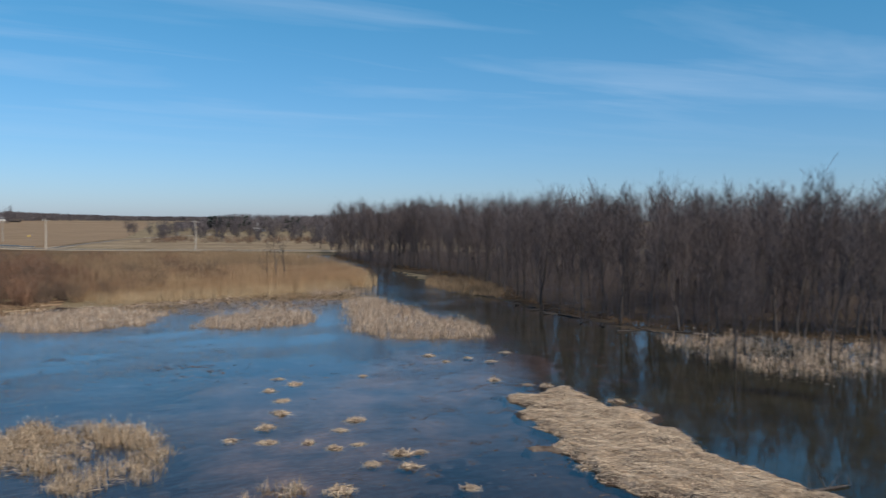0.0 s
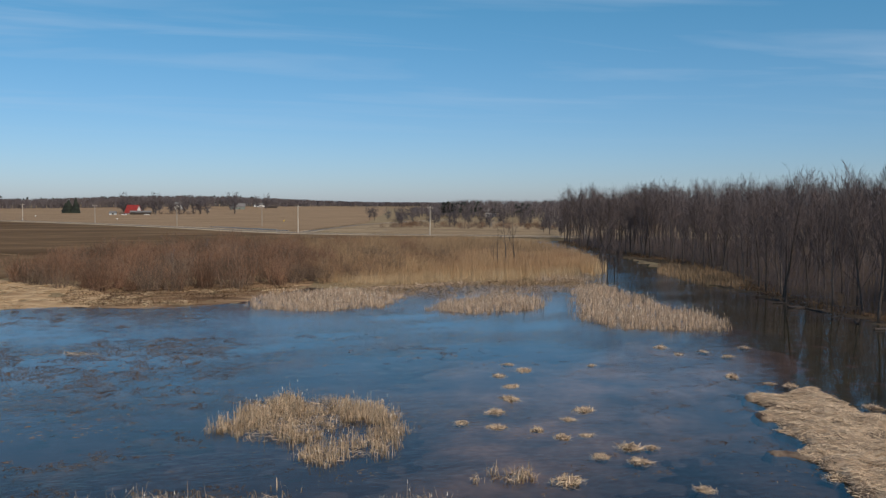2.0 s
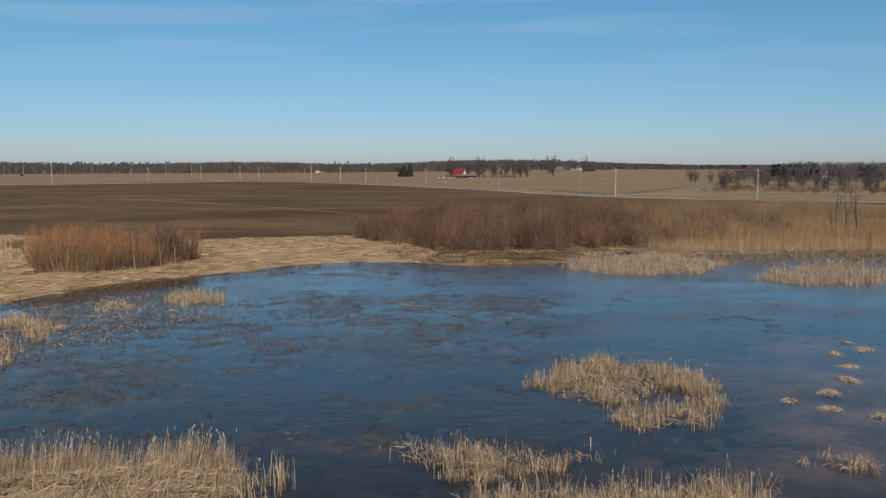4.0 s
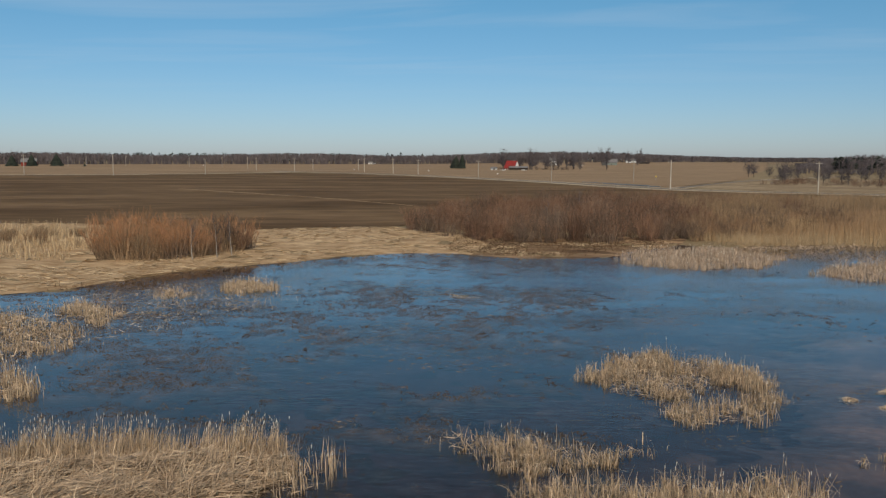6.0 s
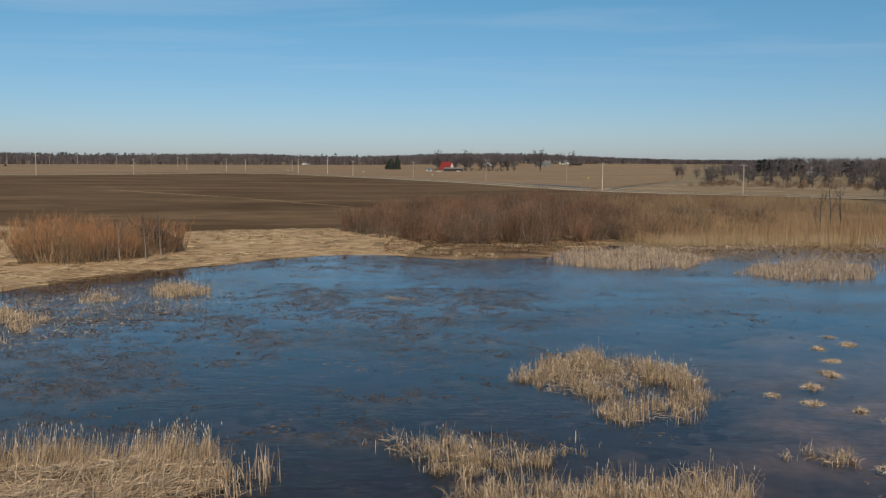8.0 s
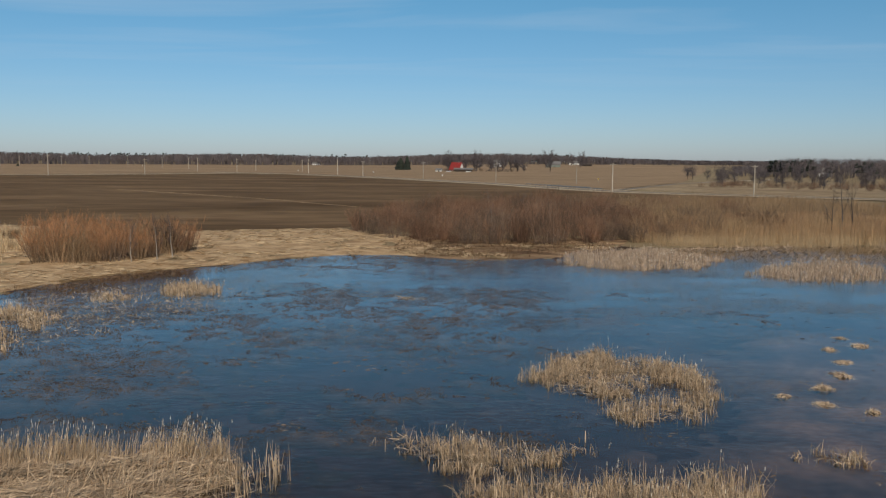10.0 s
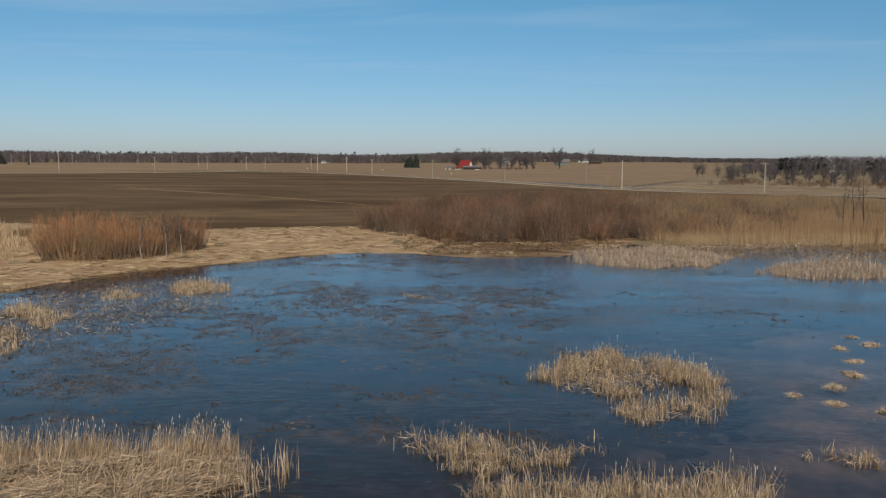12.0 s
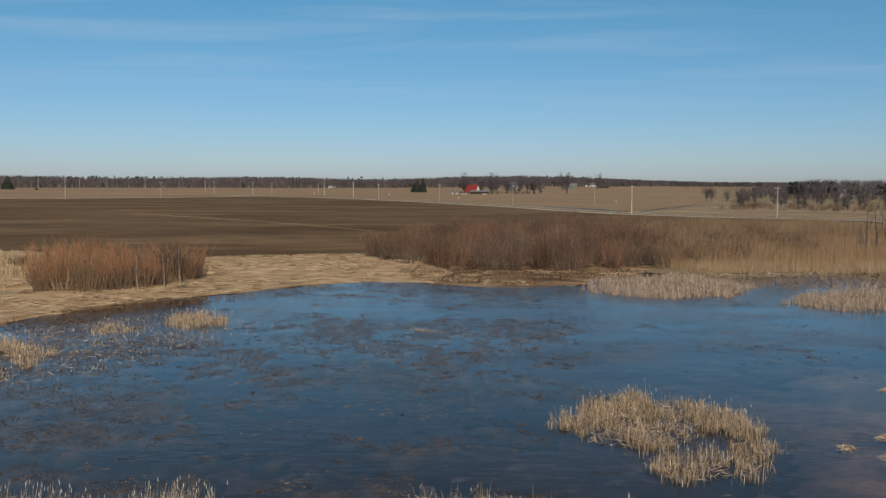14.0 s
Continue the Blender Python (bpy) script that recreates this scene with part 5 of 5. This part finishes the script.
# trees and brush beyond the road
MID, FARM = [], []
for k in range(4):
    a, b = round_tree(12.5 + k, 46, 0.075, 300 + k)
    MID.append((mesh_np("trunk", *a, M_BARK), mesh_np("crown", *b, M_WOODS)))
    a, b = round_tree(14 + k, 40, 0.13, 320 + k)
    FARM.append((mesh_np("trunk", *a, M_BARK), mesh_np("crown", *b, M_WOODS)))
spot = [(-62, 372), (-56, 350), (-50, 340), (-47, 322), (-43, 312), (-58, 392), (-66, 400), (-52, 362), (-40, 330), (-213, 556), (-205, 562), (-145, 418), (-150, 430), (-157, 472), (-163, 470), (-135, 444), (-128, 450), (-118, 425), (-97, 416), (-93, 430), (-86, 440), (-99, 519), (-110, 500), (-140, 470), (-75, 470), (-60, 455), (-122, 470), (-80, 420), (-68, 430), (-170, 500), (-152, 490), (-132, 500), (-112, 455), (-104, 440), (-88, 480), (-70, 495), (-50, 480), (-218, 560), (-45, 430)]
for k, (x, y) in enumerate(spot):
    plant(MID, k % 4, x, y, 0.75 + 0.3 * ((k * 7) % 5) / 5, k * 63, "leafless field tree beyond the road", "trees beyond the road")
for k, (x, y) in enumerate(((-530, 727), (-519, 734), (-530, 701), (-505, 676), (-490, 720), (-510, 730), (-480, 708), (-462, 716), (-446, 704), (-430, 690), (-470, 740), (-420, 722), (-536, 716), (-500, 690), (-470, 668), (-455, 690), (-440, 660), (-508, 676), (-520, 700), (-575, 880), (-530, 900), (-515, 960), (-560, 1020), (-590, 1000), (-560, 960), (-610, 930), (-540, 1010), (-1060, 440), (-1080, 470), (-1040, 420))):
    plant(FARM, k % 4, x, y, 1.0 + 0.2 * (k % 3), k * 47, "leafless yard tree beside the farmhouse", "farm trees")
shrubs([(-500, 650), (-486, 648), (-470, 658), (-440, 672), (-430, 684), (-450, 690), (-480, 676), (-505, 664)], 5.0, 4.2, 3, (M_BROWNSTEM,), (M_BROWNSTEM, M_WOODS), 170, "bare brown garden shrub beside the farmhouse", "farm shrubs", 40, "garden_shrub", 36, 8)
shrubs([(-150, 400), (-135, 404), (-95, 395), (-60, 400), (-50, 440), (-90, 470), (-165, 470)], 4.2, 3.6, 4, (M_BROWNSTEM,), (M_BROWNSTEM, M_REDTIP), 160, "low bare shrub beyond the road", "roadside shrubs", 85, "roadside_shrub", 36, 8)


# ---- poles, signs, rail ----
def pole_meshes():
    bm = bmesh.new()
    bmesh.ops.create_cone(bm, cap_ends=True, segments=8, radius1=0.24, radius2=0.17, depth=12, matrix=Matrix.Translation((0, 0, 5.7)))
    p = bm_mesh("post", bm, M_POLE)
    bm = bmesh.new()
    box(bm, -1.2, 1.2, 0.13, 0.25, 10.9, 11.03, 0.01)
    c = bm_mesh("crossarm", bm, M_POLE)
    bm = bmesh.new()
    bmesh.ops.create_cone(bm, cap_ends=True, segments=8, radius1=0.07, radius2=0.05, depth=0.22, matrix=Matrix.Translation((0, 0.19, 11.15)))
    return p, c, bm_mesh("insulator", bm, M_WHITE)


P_POST, P_ARM, P_INS = pole_meshes()
for k, (x, y, s) in enumerate(((-38, 323, 1), (-97, 314, 1), (-155, 317, 1.02), (-216, 399, .95), (-254, 379, .95), (-325, 405, .95), (-404, 436, .95), (-462, 470, 1), (-508, 483, 1), (-565, 456, 1), (-592, 499, .9), (-564, 529, .9),
                               (-626, 462, 1), (-701, 507, 1), (-774, 527, 1), (-829, 522, 1), (-540, 282, 1.2), (-593, 246, 1.2), (-903, 421, 1), (-949, 512, 1), (-1035, 596, 1), (-520, 340, 1), (-946, 462, 1))):
    r = thing("utility_pole", pose(x, y, land_at(x, y), 0, 0, 40) @ Matrix.Diagonal((s, s, s, 1)), "weathered wooden utility pole beside the road", "utility pole", "utility poles")
    part("post", P_POST, r)
    arm = part("crossarm", P_ARM, r)
    for dx in (-1.05, 0.0, 1.05):
        part("insulator", P_INS, arm, "white insulator").location = (dx, 0, 0)


def guard_rail(x, y, rz, L):
    root = thing("guard_rail", pose(x, y, land_at(x, y) + 0.3, 0, 0, rz), "galvanised steel guard rail beside the road", "guard rail")
    bm = bmesh.new()
    for z0, z1, d in ((0.45, 0.55, 0.0), (0.55, 0.65, 0.05), (0.65, 0.75, 0.0)):
        box(bm, 0, L, -0.03 - d, 0.03 - d, z0, z1)
    part("beam", bm_mesh("beam", bm, M_STEEL), root)
    bm = bmesh.new()
    box(bm, -0.08, 0.08, 0.04, 0.2, -0.4, 0.78, 0.01)
    me = bm_mesh("rail_post", bm, M_POLE)
    for k in range(int(L / 4) + 1):
        part("rail_post", me, root).location = (k * 4, 0, 0)


guard_rail(-226, 365, -30, 60)
guard_rail(-205, 350, -32, 50)


def road_sign(x, y):
    root = thing("road_sign", pose(x, y, land_at(x, y) + 0.1, 0, 0, 25), "yellow diamond warning sign on a post", "road sign")
    bm = bmesh.new()
    box(bm, -0.05, 0.05, -0.03, 0.03, -0.3, 2.6)
    part("post", bm_mesh("post", bm, M_STEEL), root)
    bm = bmesh.new()
    box(bm, -0.42, 0.42, -0.07, -0.04, -0.42, 0.42, 0.01)
    me = bm_mesh("sign_plate", bm, M_YELLOW)
    ob = part("sign_plate", me, root, "yellow diamond plate")
    ob.matrix_basis = pose(0, 0, 2.5, 0, 45, 0)


road_sign(-217, 426)


def mailbox(x, y):
    root = thing("roadside_marker", pose(x, y, land_at(x, y)), "small white roadside box on a post", "mailbox", "roadside boxes")
    bm = bmesh.new()
    box(bm, -0.06, 0.06, -0.06, 0.06, -0.3, 1.1)
    part("post", bm_mesh("post", bm, M_POLE), root)
    bm = bmesh.new()
    box(bm, -0.45, 0.45, -0.3, 0.3, 1.1, 1.75, 0.08)
    part("box", bm_mesh("box", bm, M_WHITE), root, "white box")


for x, y in ((-360, 470), (-470, 520), (-560, 520), (-860, 560)):
    mailbox(x, y)


# ---- farm buildings ----
def building(name, x, y, rz, L, W, eave, ridge, wall, roof, label, category, windows=3, chimney=False, door=True):
    """Gabled building, ridge along its own x; parts: walls, roof slopes, windows, door."""
    root = thing(name, pose(x, y, land_at(x, y) - 0.05, 0, 0, rz), label, category)
    bm = bmesh.new()
    a = [bm.verts.new(v) for v in ((-L / 2, -W / 2, 0), (-L / 2, W / 2, 0), (-L / 2, W / 2, eave), (-L / 2, 0, ridge), (-L / 2, -W / 2, eave))]
    bm.faces.new(a)
    ex = bmesh.ops.extrude_face_region(bm, geom=list(bm.faces))
    bmesh.ops.translate(bm, vec=(L, 0, 0), verts=[g for g in ex["geom"] if isinstance(g, bmesh.types.BMVert)])
    bmesh.ops.recalc_face_normals(bm, faces=list(bm.faces))
    part("wall", bm_mesh("wall", bm, wall), root)
    pitch = math.degrees(math.atan2(ridge - eave, W / 2))
    run = math.hypot(ridge - eave, W / 2) + 0.6
    for sgn in (-1, 1):
        bm = bmesh.new()
        box(bm, -L / 2 - 0.5, L / 2 + 0.5, -run / 2, run / 2, 0, 0.18, 0.02)
        ob = part("roof", bm_mesh("roof", bm, roof), root)
        c, s = math.cos(radians(pitch)), math.sin(radians(pitch))
        ob.matrix_basis = pose(0, sgn * (run / 2) * c, ridge - (run / 2) * s + 0.06, -sgn * pitch, 0, 0)
    bm = bmesh.new()
    box(bm, -0.5, 0.5, -0.05, 0.05, 0, 1.4)
    win = bm_mesh("window", bm, M_GLASS)
    bm = bmesh.new()
    for x0, x1, z0, z1 in ((-0.6, -0.48, -0.1, 1.5), (0.48, 0.6, -0.1, 1.5), (-0.48, 0.48, -0.1, 0.02), (-0.48, 0.48, 1.38, 1.5), (-0.04, 0.04, 0.02, 1.38)):
        box(bm, x0, x1, -0.08, 0.06, z0, z1)
    sash = bm_mesh("window_frame", bm, M_WHITE)
    at = [pose(-L / 2 + L * (k + 1) / (windows + 1), -W / 2 - 0.02, min(1.0, eave * 0.2)) for k in range(windows)]
    for m in at + [pose(L / 2 + 0.02, 0, max(eave * 0.6, 1), 0, 0, 90)] * bool(windows):
        ob = part("window", win, root, "dark window pane")
        ob.matrix_basis = m
        part("window_frame", sash, ob, "white window frame")
    if door:
        bm = bmesh.new()
        box(bm, -0.5, 0.5, -0.06, 0.06, 0, 2.1, 0.01)
        part("door", bm_mesh("door", bm, M_DARKWOOD), root).location = (L * 0.12, -W / 2 - 0.03, 0)
    if chimney:
        bm = bmesh.new()
        box(bm, -0.4, 0.4, -0.4, 0.4, ridge - 1, ridge + 1.2)
        part("chimney", bm_mesh("chimney", bm, M_GREYROOF), root).location = (L * 0.2, 0, 0)


building("farmhouse", -491, 664, 2, 11.5, 9.5, 1.7, 8.8, M_WHITE, M_REDROOF, "white farmhouse with a bright red metal roof", "house", 3, True)
building("garden_shed", -482.6, 624.6, 20, 5, 3.5, 2.2, 3.4, M_WHITE, M_GREYROOF, "small white shed in front of the farmhouse", "shed", 1)
building("long_shed", -467, 642, 34, 17, 6, 2.6, 3.8, M_DARKWOOD, M_GREYROOF, "low dark board shed beside the farmhouse", "shed", 0)
building("white_house", -610, 915, 30, 11, 8, 5.5, 9, M_WHITE, M_GREYROOF, "white two-storey house behind bare trees", "house", 4, True)
building("grey_barn", -540, 935, 30, 18, 10, 4, 8, M_GREENWALL, M_GREYROOF, "grey-green barn behind bare trees", "barn", 0)
building("field_house", -920, 890, 45, 11, 7, 3, 5, M_WHITE, M_GREYROOF, "small white house beyond the stubble field", "house", 2)
building("low_barn", -545, 1035, 28, 13, 5, 2.2, 3, M_DARKWOOD, M_DARKWOOD, "low dark field barn in the stubble", "barn", 0)
building("hill_house", -600, 1100, 20, 14, 8, 3.5, 6, M_WHITE, M_GREYROOF, "pale farmhouse on the far rise", "house", 3)
building("red_barn", -985, 415, 60, 16, 9, 5, 9, M_BARNRED, M_GREYROOF, "red board barn beside dark spruces", "barn", 0)
building("knoll_house", -170, 730, 10, 10, 8, 4, 7, M_WHITE, M_GREYROOF, "pale house among leafless trees", "house", 2)


def parked_car(x, y, rz, mt, label):
    root = thing("parked_car", pose(x, y, land_at(x, y) + 0.05, 0, 0, rz), label, "car", "parked cars")
    bm = bmesh.new()
    box(bm, -2.2, 2.2, -0.9, 0.9, 0.35, 0.95, 0.12)
    part("body", bm_mesh("body", bm, mt), root)
    bm = bmesh.new()
    box(bm, -1.2, 1.0, -0.78, 0.78, 0.93, 1.5, 0.2)
    part("cabin", bm_mesh("cabin", bm, M_GLASS), root)
    bm = bmesh.new()
    bmesh.ops.create_cone(bm, cap_ends=True, segments=14, radius1=0.34, radius2=0.34, depth=0.22, matrix=pose(0, 0, 0, 90, 0, 0))
    me = bm_mesh("wheel", bm, M_RUBBER)
    bm = bmesh.new()
    bmesh.ops.create_cone(bm, cap_ends=True, segments=14, radius1=0.2, radius2=0.2, depth=0.24, matrix=pose(0, 0, 0, 90, 0, 0))
    rim = bm_mesh("rim", bm, M_STEEL)
    for a in (-1.4, 1.4):
        for b in (-0.82, 0.82):
            wheel = part("wheel", me, root, "black tyre")
            wheel.location = (a, b, 0.34)
            part("rim", rim, wheel, "grey metal rim")


parked_car(-455.3, 634, 30, M_WHITE, "white car parked in the farmyard")
parked_car(-471, 624, 10, M_WHITE, "white car parked beside the shed")
parked_car(-560, 900, 20, M_WHITE, "white car parked beside a grey barn")
